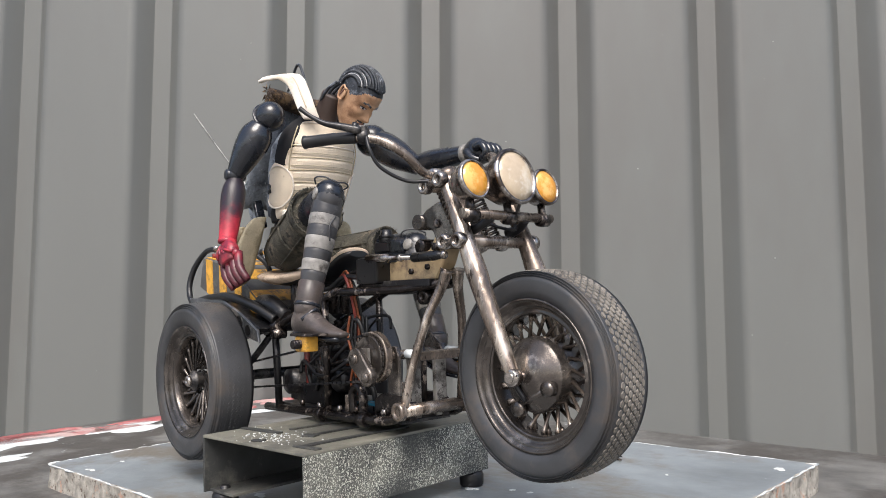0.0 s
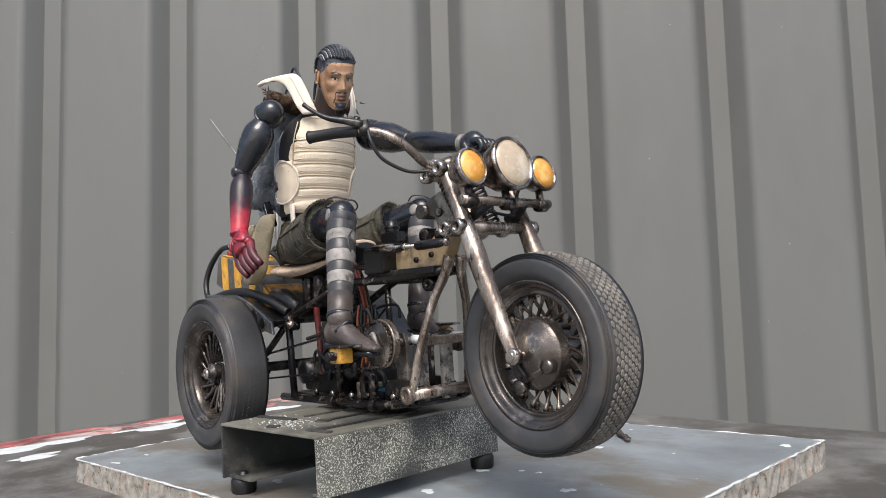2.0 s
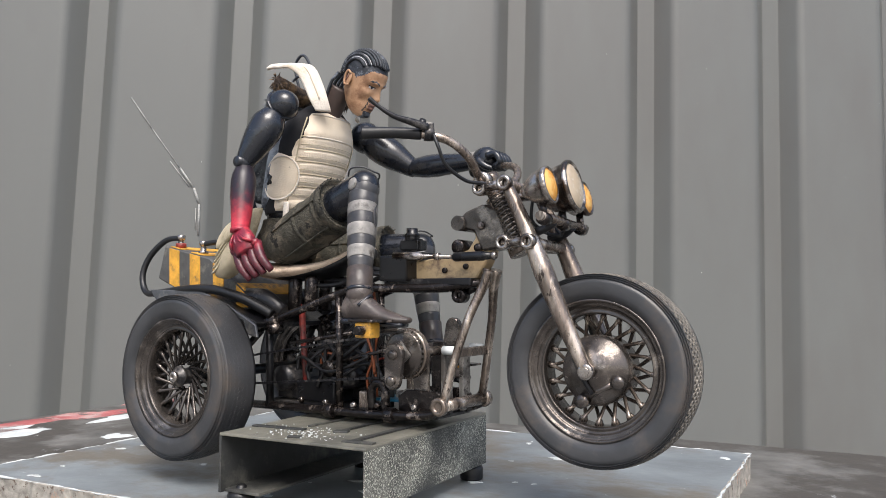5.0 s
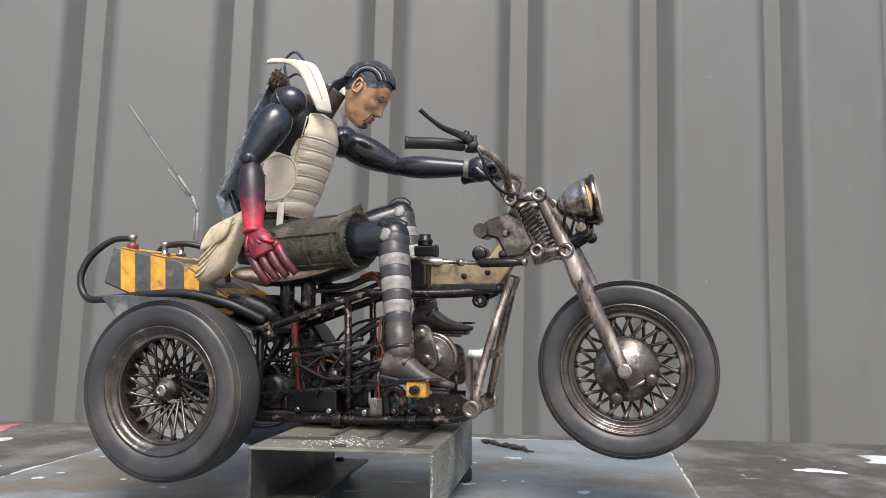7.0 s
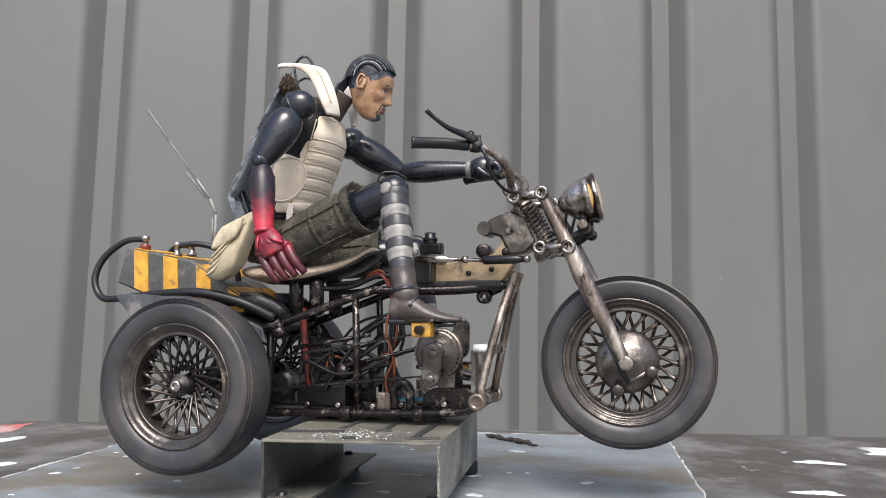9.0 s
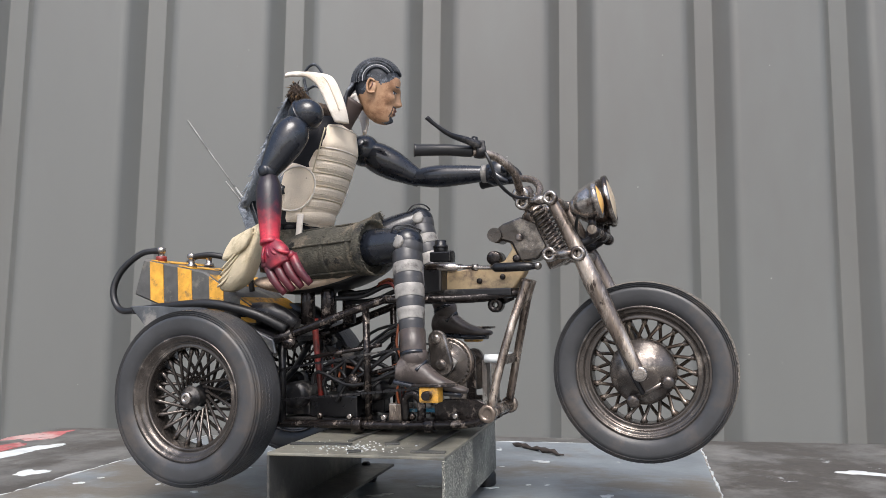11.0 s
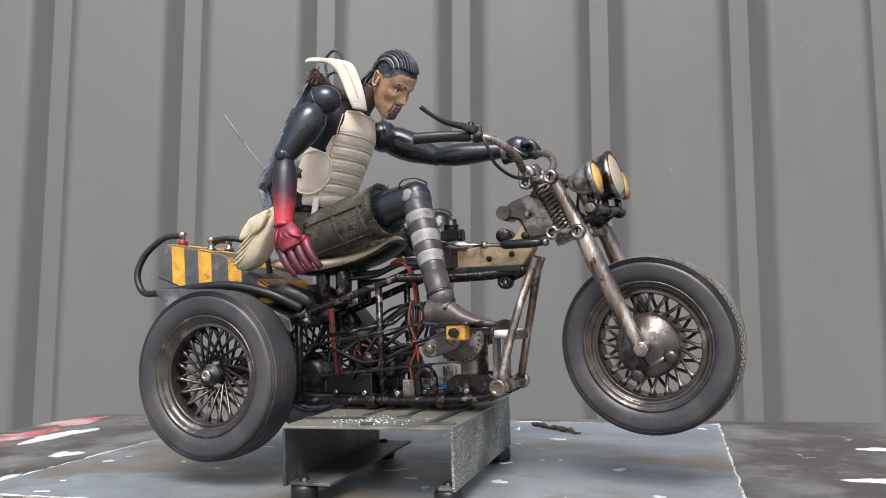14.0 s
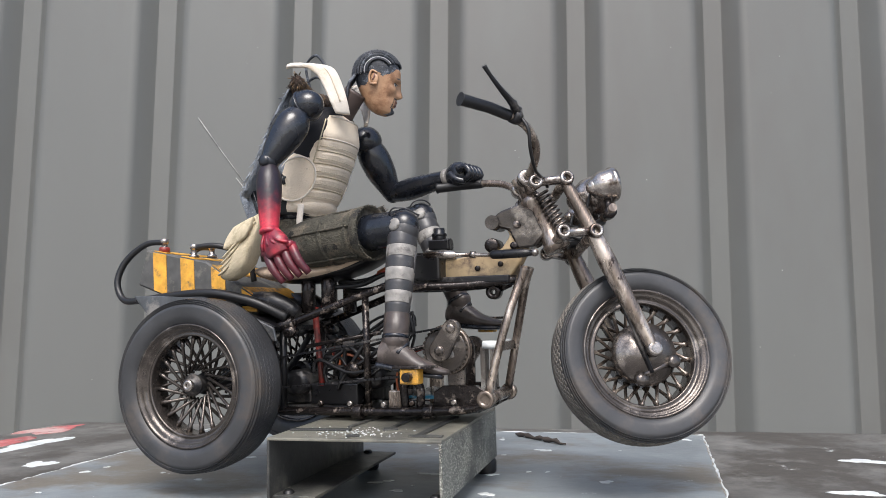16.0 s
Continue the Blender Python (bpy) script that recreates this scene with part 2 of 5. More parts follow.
def tube(bm, points, r, mi=0, seg=10, smooth=1, caps=True):
    """A tube through points; r a number or one for each point (before smoothing)."""
    pts = spline(points, smooth)
    rr = [r] * len(pts) if not isinstance(r, (list, tuple)) else [float(np.interp(i / (len(pts) - 1), np.linspace(0, 1, len(r)), r)) for i in range(len(pts))]
    rings, side = [], None
    for i, p in enumerate(pts):
        d = (pts[min(i + 1, len(pts) - 1)] - pts[max(i - 1, 0)]).normalized()
        if side is None:
            side = d.orthogonal().normalized()
        side = (side - d * side.dot(d)).normalized()
        up = d.cross(side)
        rings.append([V(p + (side * math.cos(a) + up * math.sin(a)) * rr[i]) for a in [2 * math.pi * k / seg for k in range(seg)]])
    return rings_skin(bm, rings, mi, True, caps)


def axis_frame(origin, direction):
    return Matrix.Translation(Vector(origin)) @ Vector(direction).to_track_quat("Z", "Y").to_matrix().to_4x4()


def lathe(bm, profile, m, mi=0, seg=32, smooth=True, caps=True, closed=False):
    """Turn (radius, height) pairs about the z axis of m."""
    rings = [[V(m @ Vector((r * math.cos(a), r * math.sin(a), h))) for a in [2 * math.pi * k / seg for k in range(seg)]] for r, h in profile]
    return rings_skin(bm, rings, mi, smooth, caps, closed)


def block(bm, size, m=None, mi=0, bevel=0.6, at=(0, 0, 0), turn=(0, 0, 0)):
    """A box with bevelled edges."""
    m = m if m is not None else Matrix.Translation(Vector(at)) @ Euler([radians(a) for a in turn]).to_matrix().to_4x4()
    b2 = bmesh.new()
    bmesh.ops.create_cube(b2, size=1.0)
    bmesh.ops.scale(b2, vec=size, verts=b2.verts)
    if bevel:
        bmesh.ops.bevel(b2, geom=b2.edges[:], offset=min(bevel, min(size) * 0.4), segments=2, affect="EDGES", profile=0.6)
    return absorb(bm, b2, m, mi)


def absorb(bm, b2, m, mi, smooth=False):
    start = len(bm.faces)
    table = {v: bm.verts.new(V(m @ v.co)) for v in b2.verts}
    for f in b2.faces:
        bm.faces.new([table[v] for v in f.verts])
    b2.free()
    stamp(bm, start, mi, smooth)
    return bm


def plate(bm, outline, y0, y1, mi=0, bevel=0.4):
    """An outline in x and z, from y0 to y1."""
    b2 = bmesh.new()
    vs = [b2.verts.new((x, y0, z)) for x, z in outline]
    f = b2.faces.new(vs)
    ext = bmesh.ops.extrude_face_region(b2, geom=[f])
    bmesh.ops.translate(b2, vec=(0, y1 - y0, 0), verts=[v for v in ext["geom"] if isinstance(v, bmesh.types.BMVert)])
    bmesh.ops.recalc_face_normals(b2, faces=b2.faces)
    if bevel:
        bmesh.ops.bevel(b2, geom=b2.edges[:], offset=bevel, segments=1, affect="EDGES")
    return absorb(bm, b2, Matrix(), mi)


def loft(bm, sections, mi=0, seg=20, power=2.0, sub=4):
    """Sections (centre, half width along u, half depth along v, u, v), smoothed, skinned, with closed ends."""
    c = spline([s[0] for s in sections], sub)
    a = spline([(s[1], s[2], 0) for s in sections], sub)
    u = spline([s[3] for s in sections], sub)
    w = spline([s[4] for s in sections], sub)
    rings = []
    for i in range(len(c)):
        ring = []
        for k in range(seg):
            t = 2 * math.pi * k / seg
            x, y = math.cos(t), math.sin(t)
            x, y = math.copysign(abs(x) ** (2 / power), x), math.copysign(abs(y) ** (2 / power), y)
            ring.append(V(c[i] + u[i].normalized() * x * a[i].x + w[i].normalized() * y * a[i].y))
        rings.append(ring)
    return rings_skin(bm, rings, mi)


def ball(bm, at, r, mi=0, seg=18, scale=(1, 1, 1), m=None):
    b2 = bmesh.new()
    bmesh.ops.create_uvsphere(b2, u_segments=seg, v_segments=max(6, seg * 2 // 3), radius=1)
    q = (m if m is not None else Matrix.Translation(Vector(at))) @ Matrix.Diagonal((r * scale[0], r * scale[1], r * scale[2], 1))
    return absorb(bm, b2, q, mi, True)


def finish(bm, name, mats):
    bmesh.ops.recalc_face_normals(bm, faces=bm.faces)
    me = bpy.data.meshes.new(name)
    bm.to_mesh(me)
    bm.free()
    for q in mats if isinstance(mats, (list, tuple)) else [mats]:
        me.materials.append(q)
    return me


def part(name, bm, mats, parent=None, label=""):
    ob = new(name, bm if isinstance(bm, bpy.types.Mesh) else finish(bm, name, mats))
    if parent:
        ob.parent = parent
    return tagged(ob, label)


def mirrored(bm):
    """The same pieces on the other side of the middle plane as well."""
    dup = bmesh.ops.duplicate(bm, geom=bm.verts[:] + bm.edges[:] + bm.faces[:])
    bmesh.ops.scale(bm, vec=(1, -1, 1), verts=[v for v in dup["geom"] if isinstance(v, bmesh.types.BMVert)])
    return bm


def one(fn, *args, **kw):
    bm = bmesh.new()
    fn(bm, *args, **kw)
    return bm


# ---- the fence behind, and the ground ----
def build_fence():
    bm = bmesh.new()
    floor_half, run, deep = 12.6, 20.5, 25.0  # half the groove's floor, run of its walls, depth
    slope = math.atan2(deep, run)
    tangent = 8.0
    radius = tangent / math.tan(slope / 2)
    shoulder = []  # rounded fold from the land into the groove: distance from the fold, depth
    for q in range(8):
        a = slope * q / 7
        shoulder.append((-tangent + radius * math.sin(a), -deep + radius * (1 - math.cos(a))))
    prof = []
    for k in range(-12, 18):
        c = (FENCE_X0 + FENCE_PITCH * k) / MM
        side = [(floor_half + run - d, y) for d, y in shoulder] + [(floor_half + 0.9, -1.1), (floor_half, -0.25), (floor_half - 1.2, 0)]
        prof += [(c - x, y) for x, y in side] + [(c + x, y) for x, y in reversed(side)]
    for (x0, d0), (x1, d1) in zip(prof, prof[1:]):
        q = [bm.verts.new(V((x, FENCE_Y / MM + d, z))) for x, d, z in ((x0, d0, -800), (x1, d1, -800), (x1, d1, 1150), (x0, d0, 1150))]
        bm.faces.new(q)
    bmesh.ops.remove_doubles(bm, verts=bm.verts, dist=0.00001)
    ext = bmesh.ops.extrude_face_region(bm, geom=bm.faces[:])
    bmesh.ops.translate(bm, vec=(0, 0.0012, 0), verts=[v for v in ext["geom"] if isinstance(v, bmesh.types.BMVert)])
    fence = part("wall_fence", bm, FENCE)
    tagged(fence, "grey-green ribbed sheet metal fence with scuffs", "fence", kind="structure")
    y = FENCE_Y / MM - 25.6
    b = bmesh.new()
    for a, c, r in (((-272, 382), (-243, 342), 1.0), ((-243, 342), (-205, 292), 0.7), ((-205, 292), (-186, 266), 1.5), ((-218, 300), (-192, 268), 0.8), ((-186, 266), (-178, 246), 1.8), ((-178, 246), (-177, 205), 1.5), ((-182, 240), (-181, 212), 0.8)):
        tube(b, [(a[0], y, a[1]), (c[0], y, c[1])], r, seg=6)
    part("scratch", b, SCRATCH, fence, "long pale scratch in the paint")
    rng = random.Random(5)
    for x, z in [(-153, 484), (75, 395), (160, 330), (330, 300), (-330, 410), (225, 130), (420, 210), (-60, 330), (500, 420), (505, 180)] + [(rng.uniform(-600, 800), rng.uniform(0, 500)) for _ in range(26)]:
        k = (x * MM - FENCE_X0) / FENCE_PITCH
        if abs(k - round(k)) < 0.2:
            continue
        r = rng.uniform(0.4, 0.95)
        part("speck", one(ball, (x, y + 0.4, z), r, 0, 8, (1, 0.4, rng.choice((1, 1, 2.5)))), SCRATCH, fence)
    return fence


build_fence()
bm = bmesh.new()
q = 60.0
bm.faces.new([bm.verts.new(p) for p in ((-q, -q, -0.8), (q, -q, -0.8), (q, q, -0.8), (-q, q, -0.8))])
tagged(part("ground", bm, GROUND), "plain grey concrete ground", "ground", kind="structure")


# ---- the table that turns, the board on it and what lies there ----
def uneven_slab(bm, x0, x1, y0, y1, z0, z1, step, jag, mi_top=0, mi_edge=1, seed=1):
    """A slab whose rim is chipped."""
    rng = random.Random(seed)
    rim = []
    for (ax, ay), (bx, by) in (((x0, y0), (x1, y0)), ((x1, y0), (x1, y1)), ((x1, y1), (x0, y1)), ((x0, y1), (x0, y0))):
        n = max(2, int(math.hypot(bx - ax, by - ay) / step))
        rim += [(ax + (bx - ax) * i / n, ay + (by - ay) * i / n) for i in range(n)]
    cx, cy = (x0 + x1) / 2, (y0 + y1) / 2
    rings = []
    for inset, z, j in ((0, z0, jag * 0.6), (0, (z0 + z1) / 2, jag), (0.3, z1 - 0.8, jag * 0.5), (1.6, z1, jag * 0.5)):
        ring = []
        for x, y in rim:
            d = Vector((cx - x, cy - y)).normalized() * (inset + rng.random() * j)
            corner = 1 if (x in (x0, x1) and y in (y0, y1)) else 0
            ring.append(V((x + d.x * (1 + 2.5 * corner), y + d.y * (1 + 2.5 * corner), z + (rng.random() - 0.5) * 0.25)))
        rings.append(ring)
    rings_skin(bm, rings, mi_edge, False, True)
    bm.faces.ensure_lookup_table()
    bm.faces[len(bm.faces) - 1].material_index = mi_top
    return bm


TURNED = []
TABLE_TOP = -17.0
table = part("work_table", one(uneven_slab, -505, 760, -330, 390, TABLE_TOP - 22, TABLE_TOP, 25, 2.5, 0, 0, 3), [TABLE, TABLE])
tagged(table, "paint-splashed grey work table under the board", "table")
part("pedestal", one(lathe, [(180, -795), (180, -785), (45, -770), (40, -60), (120, -40)], Matrix(), seg=32), BLACKSTEEL, table)
rng = random.Random(11)


def splash(bm, x, y, r, sx, sy, z, seed):
    g = random.Random(seed)
    n = 26
    ph = [g.uniform(0, 6.3) for _ in range(4)]
    ring = []
    for k in range(n):
        a = 2 * math.pi * k / n
        q = 1 + 0.28 * math.sin(2 * a + ph[0]) + 0.2 * math.sin(3 * a + ph[1]) + 0.13 * math.sin(5 * a + ph[2]) + 0.08 * math.sin(9 * a + ph[3])
        ring.append((x + r * sx * q * math.cos(a), y + r * sy * q * math.sin(a)))
    return rings_skin(bm, [[V((px, py, z - 0.3)) for px, py in ring], [V((px, py, z + 0.12)) for px, py in ring], [V((x + (px - x) * 0.94, y + (py - y) * 0.94, z + 0.3)) for px, py in ring]])


def on_table(x, y):
    return -500 < x < 750 and -320 < y < 384


for i, (x, y, r, sx, sy, m, lab) in enumerate((
        (-485, -20, 14, 1, 5, REDPAINT, "faded red paint"), (-470, 40, 26, 1, 3.6, REDPAINT, "faded red paint"), (-470, 200, 24, 1, 3.2, REDPAINT, "faded red paint"), (-478, 330, 20, 1, 2.2, REDPAINT, "faded red paint"),
        (-440, 110, 24, 1, 1.9, WHITEPAINT, ""), (-445, 0, 26, 1.1, 1.5, WHITEPAINT, ""), (-420, 240, 18, 1, 2, WHITEPAINT, ""), (-372, -30, 12, 1, 1.9, WHITEPAINT, ""),
        (-330, 150, 10, 1, 1.5, WHITEPAINT, ""), (-300, 60, 7, 1, 1.6, WHITEPAINT, ""),
        (420, 300, 26, 1.7, 0.8, WHITEPAINT, ""), (330, 250, 8, 2, 1, WHITEPAINT, ""), (470, 330, 14, 2, 1, WHITEPAINT, ""), (300, 140, 8, 1.5, 1, WHITEPAINT, ""), (520, 200, 18, 1.4, 1, WHITEPAINT, ""))):
    part("paint_splash", one(splash, x, y, r, sx, sy, TABLE_TOP, i), m, table, lab)
TURNED.append((table, Matrix()))

board = part("board", one(uneven_slab, -228, 215, -48, 258, TABLE_TOP, 0, 6, 2.2, 0, 1, 7), [BOARD, BOARDEDGE])
tagged(board, "grey painted chipboard with broken pale edges", "board")
g = random.Random(21)
for i in range(46):
    x, y, r = g.uniform(-215, 205), g.uniform(-44, 240), g.choice((0.8, 1.0, 1.4, 2.2, 3.2))
    part("paint_chip", one(splash, x, y, r, g.uniform(1, 2.2), 1, 0.0, 100 + i), WHITEPAINT, board)
edge = bmesh.new()
for (ax, ay), (bx, by) in (((-227, -47), (-227, 257)), ((214, 257), (214, -47)), ((-227, -47), (214, -47)), ((-227, 256), (214, 256))):
    pts = [(ax + (bx - ax) * k / 60 + g.uniform(-0.8, 0.8), ay + (by - ay) * k / 60 + g.uniform(-0.8, 0.8), -0.3) for k in range(61)]
    tube(edge, pts, [g.choice((0.15, 0.3, 0.5, 0.7, 0.95)) for _ in range(61)], seg=6)
part("paint_rim", edge, WHITEPAINT, board, "white paint line worn along the rim")
TURNED.append((board, Matrix()))


def build_stand():
    """A folded steel channel, open at its ends, on rubber feet."""
    x0, x1, y0, y1, zt, zb, w = -17, 77, -40, 96, 40.5, 9.0, 1.6
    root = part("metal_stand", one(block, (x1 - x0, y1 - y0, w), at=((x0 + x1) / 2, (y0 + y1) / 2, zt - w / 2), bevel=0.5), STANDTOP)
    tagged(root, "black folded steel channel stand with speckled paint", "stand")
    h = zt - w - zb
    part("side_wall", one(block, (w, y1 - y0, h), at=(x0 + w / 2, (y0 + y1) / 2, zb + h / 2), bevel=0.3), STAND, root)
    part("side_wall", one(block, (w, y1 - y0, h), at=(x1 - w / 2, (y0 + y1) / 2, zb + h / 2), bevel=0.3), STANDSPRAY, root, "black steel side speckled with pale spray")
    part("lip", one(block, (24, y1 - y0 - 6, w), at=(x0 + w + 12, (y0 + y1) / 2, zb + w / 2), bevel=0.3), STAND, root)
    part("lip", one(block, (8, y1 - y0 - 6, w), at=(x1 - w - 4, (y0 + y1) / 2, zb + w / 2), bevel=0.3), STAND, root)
    foot = finish(one(lathe, [(6.2, 0), (7.2, 1.2), (7.4, 7), (6.6, zb - 0.2), (3, zb), (3, zb + 2.5), (1.8, zb + 3.6)], Matrix(), seg=20), "foot", BLACKRUBBER)
    for x, y in ((x0 + 8, y0 + 9), (x1 - 6, y0 + 9), (x0 + 8, y1 - 9), (x1 - 6, y1 - 9)):
        part("foot", foot, None, root).location = V((x, y, 0))
    for i, (x, y, sx, sy, a) in enumerate(((2, -14, 34, 4, 4), (63, 6, 70, 4, 88), (40, -8, 8, 6, 20), (16, 20, 46, 3, 86), (40, 25, 60, 3, 89), (66, -30, 18, 4, 3), (28, -33, 7, 4, 24))):
        part("rubber_strip", one(block, (sx, sy, 1.0), at=(x, y, zt + 0.5), turn=(0, 0, a), bevel=0.3), STAND, root)
    bits = bmesh.new()
    rg = random.Random(4)
    for _ in range(150):
        x, y = rg.gauss(20, 14), rg.gauss(-20, 8)
        if x0 + 2 < x < x1 - 2 and y0 + 1 < y < y1:
            s = rg.uniform(0.15, 0.65)
            block(bits, (s * 1.5, s, s * 0.7), at=(x, y, zt + s * 0.35), turn=(0, 0, rg.uniform(0, 180)), bevel=0)
    grit = part("grit", bits, WHITEPAINT, root, "crumbs of white paint")
    tagged(grit, kind="stuff")
    TURNED.append((root, Matrix()))


build_stand()

tw = bmesh.new()
rg = random.Random(8)
pts = [(66 + 3.7 * k + rg.uniform(-1, 1), 236 - 3.7 * k + rg.uniform(-2, 2), 1.2 + rg.uniform(0, 1.6)) for k in range(13)]
tube(tw, pts, [0.8, 2.2, 1.2, 2.4, 1.6, 1.0, 2.2, 1.1, 2.6, 1.4, 2.0, 0.9, 0.6], seg=7)
for k in (2, 5, 8, 10):
    x, y, z = pts[k]
    tube(tw, [(x, y, z), (x + rg.uniform(-3, 3), y + rg.uniform(3, 7), 1.0)], [1.2, 0.4], seg=5)
twig = part("bark_scrap", tw, BARK)
tagged(twig, "thin dark scrap of bark lying on the board", "bark")
TURNED.append((twig, Matrix()))


# ---- the trike: x ahead, y to its left, z from the board ----
trike = new("trike")
tagged(trike, "rusty model pedal trike with wire wheels on a stand", "trike")
TURNED.append((trike, TRIKE_AT))
STEER_TOP, STEER_LOW = Vector((108.5, 0, 170)), Vector((123, 0, 140.7))
STEER_AXIS = (STEER_TOP - STEER_LOW).normalized()
FRONT = Vector((168.5, 0, 77))
REAR_X, REAR_Z, REAR_Y = -78.0, 64.5, 58.0
CRANK = Vector((64.5, 0, 82))


def tyre_mesh(R, inner, width, name):
    """Lathed tyre about y, with ribbed shoulders and moulded tread blocks."""
    hw = width / 2
    m = axis_frame((0, 0, 0), (0, 1, 0))
    prof = [(inner, -hw * 0.62), (inner + 1.6, -hw * 0.86), (inner + (R - inner) * 0.35, -hw), (inner + (R - inner) * 0.62, -hw * 0.97)]
    for k, f in enumerate((0.74, 0.80, 0.86)):
        rr, ww = inner + (R - inner) * f, hw * (0.95 - 0.055 * k)
        prof += [(rr - 0.4, -ww - 0.25), (rr, -ww + 0.9), (rr + 0.45, -ww + 0.85), (rr + 0.75, -ww - 0.05)]
    prof += [(R - 1.7, -hw * 0.72), (R - 1.2, -hw * 0.5), (R - 0.9, 0)]
    prof = prof + [(r, -h) for r, h in prof[-2::-1]]
    return finish(one(lathe, prof, m, 0, 72, True, False, True), name, RUBBER)


def tread_mesh(R, width, name, mat):
    hw = width / 2
    bm = bmesh.new()
    deep = mat is TREAD
    rows = 7 if deep else 6
    n = 78 if deep else 110
    for j in range(rows):
        y = (j - (rows - 1) / 2) * hw * 1.3 / rows
        lift = 0.9 * (abs(y) / hw) ** 2 * 2
        for i in range(n):
            a = 2 * math.pi * (i + 0.5 * (j % 2)) / n
            q = Matrix.Rotation(a, 4, "Y") @ Matrix.Translation((0, y, R - 0.55 - lift))
            s, w2 = math.pi * R / n * (1.02 if deep else 1.1), hw * 0.62 / rows
            ring0 = [V(q @ Vector((s * cx, w2 * cy, -1.0))) for cx, cy in ((-1, 0), (-0.45, -1), (0.45, -1), (1, 0), (0.45, 1), (-0.45, 1))]
            ring1 = [V(q @ Vector((s * 0.8 * cx, w2 * 0.8 * cy, 0.1 if deep else -0.3))) for cx, cy in ((-1, 0), (-0.45, -1), (0.45, -1), (1, 0), (0.45, 1), (-0.45, 1))]
            rings_skin(bm, [ring0, ring1], 0, False)
    return finish(bm, name, mat)


def rim_mesh(r, width, name, mat):
    hw = width / 2
    prof = [(r - 6.4, -hw * 0.12), (r - 6.2, -hw * 0.58), (r - 5.4, -hw * 0.66), (r - 4.7, -hw * 0.58), (r - 2.7, -hw * 0.66), (r - 1.9, -hw * 0.84), (r - 1.2, -hw * 0.78), (r - 0.4, -hw * 0.94), (r + 0.9, -hw), (r + 1.0, -hw * 0.86), (r - 1.0, -hw * 0.6), (r - 2.4, -hw * 0.3), (r - 4.0, 0)]
    prof = prof + [(a, -h) for a, h in prof[-2::-1]]
    return finish(one(lathe, prof, axis_frame((0, 0, 0), (0, 1, 0)), 0, 64, True, False, True), name, mat)


def wheel_set(parent, at, R, inner, width, hub_r, count, lean, prefix, spoke_mat, rim_mat, cross=True):
    """Tyre, rim and single spokes about the axle at a place."""
    T = Matrix.Translation(V(at))
    part("tyre", tyre_mesh(R, inner, width, prefix + "_tyre"), None, parent, "black ribbed tyre dulled with dust").matrix_local = T
    tr = part("tread", tread_mesh(R, width, prefix + "_tread", TREAD if prefix == "front" else RUBBER), None, parent, "small moulded tread blocks")
    tr.matrix_local = T
    tagged(tr, kind="stuff")
    part("rim", rim_mesh(inner + 0.6, width * 0.9, prefix + "_rim", rim_mat), None, parent).matrix_local = T
    meshes = []
    for s in (-1, 1):
        a0, a1 = 0, lean * s
        p0 = Vector((hub_r * math.sin(a0), -s * width * 0.07, hub_r * math.cos(a0)))
        p1 = Vector(((inner - 5.4) * math.sin(a1), -s * width * 0.05, (inner - 5.4) * math.cos(a1)))
        b = bmesh.new()
        tube(b, [p0, p0.lerp(p1, 0.78), p0.lerp(p1, 0.80), p1], [0.95, 0.95, 1.35, 1.35], seg=7)
        meshes.append(finish(b, prefix + "_spoke", spoke_mat))
    for i in range(count):
        ob = part("spoke", meshes[i % 2], None, parent)
        ob.matrix_local = T @ Matrix.Rotation(2 * math.pi * (i - (i % 2) * (0.0 if cross else 0.45)) / count, 4, "Y")


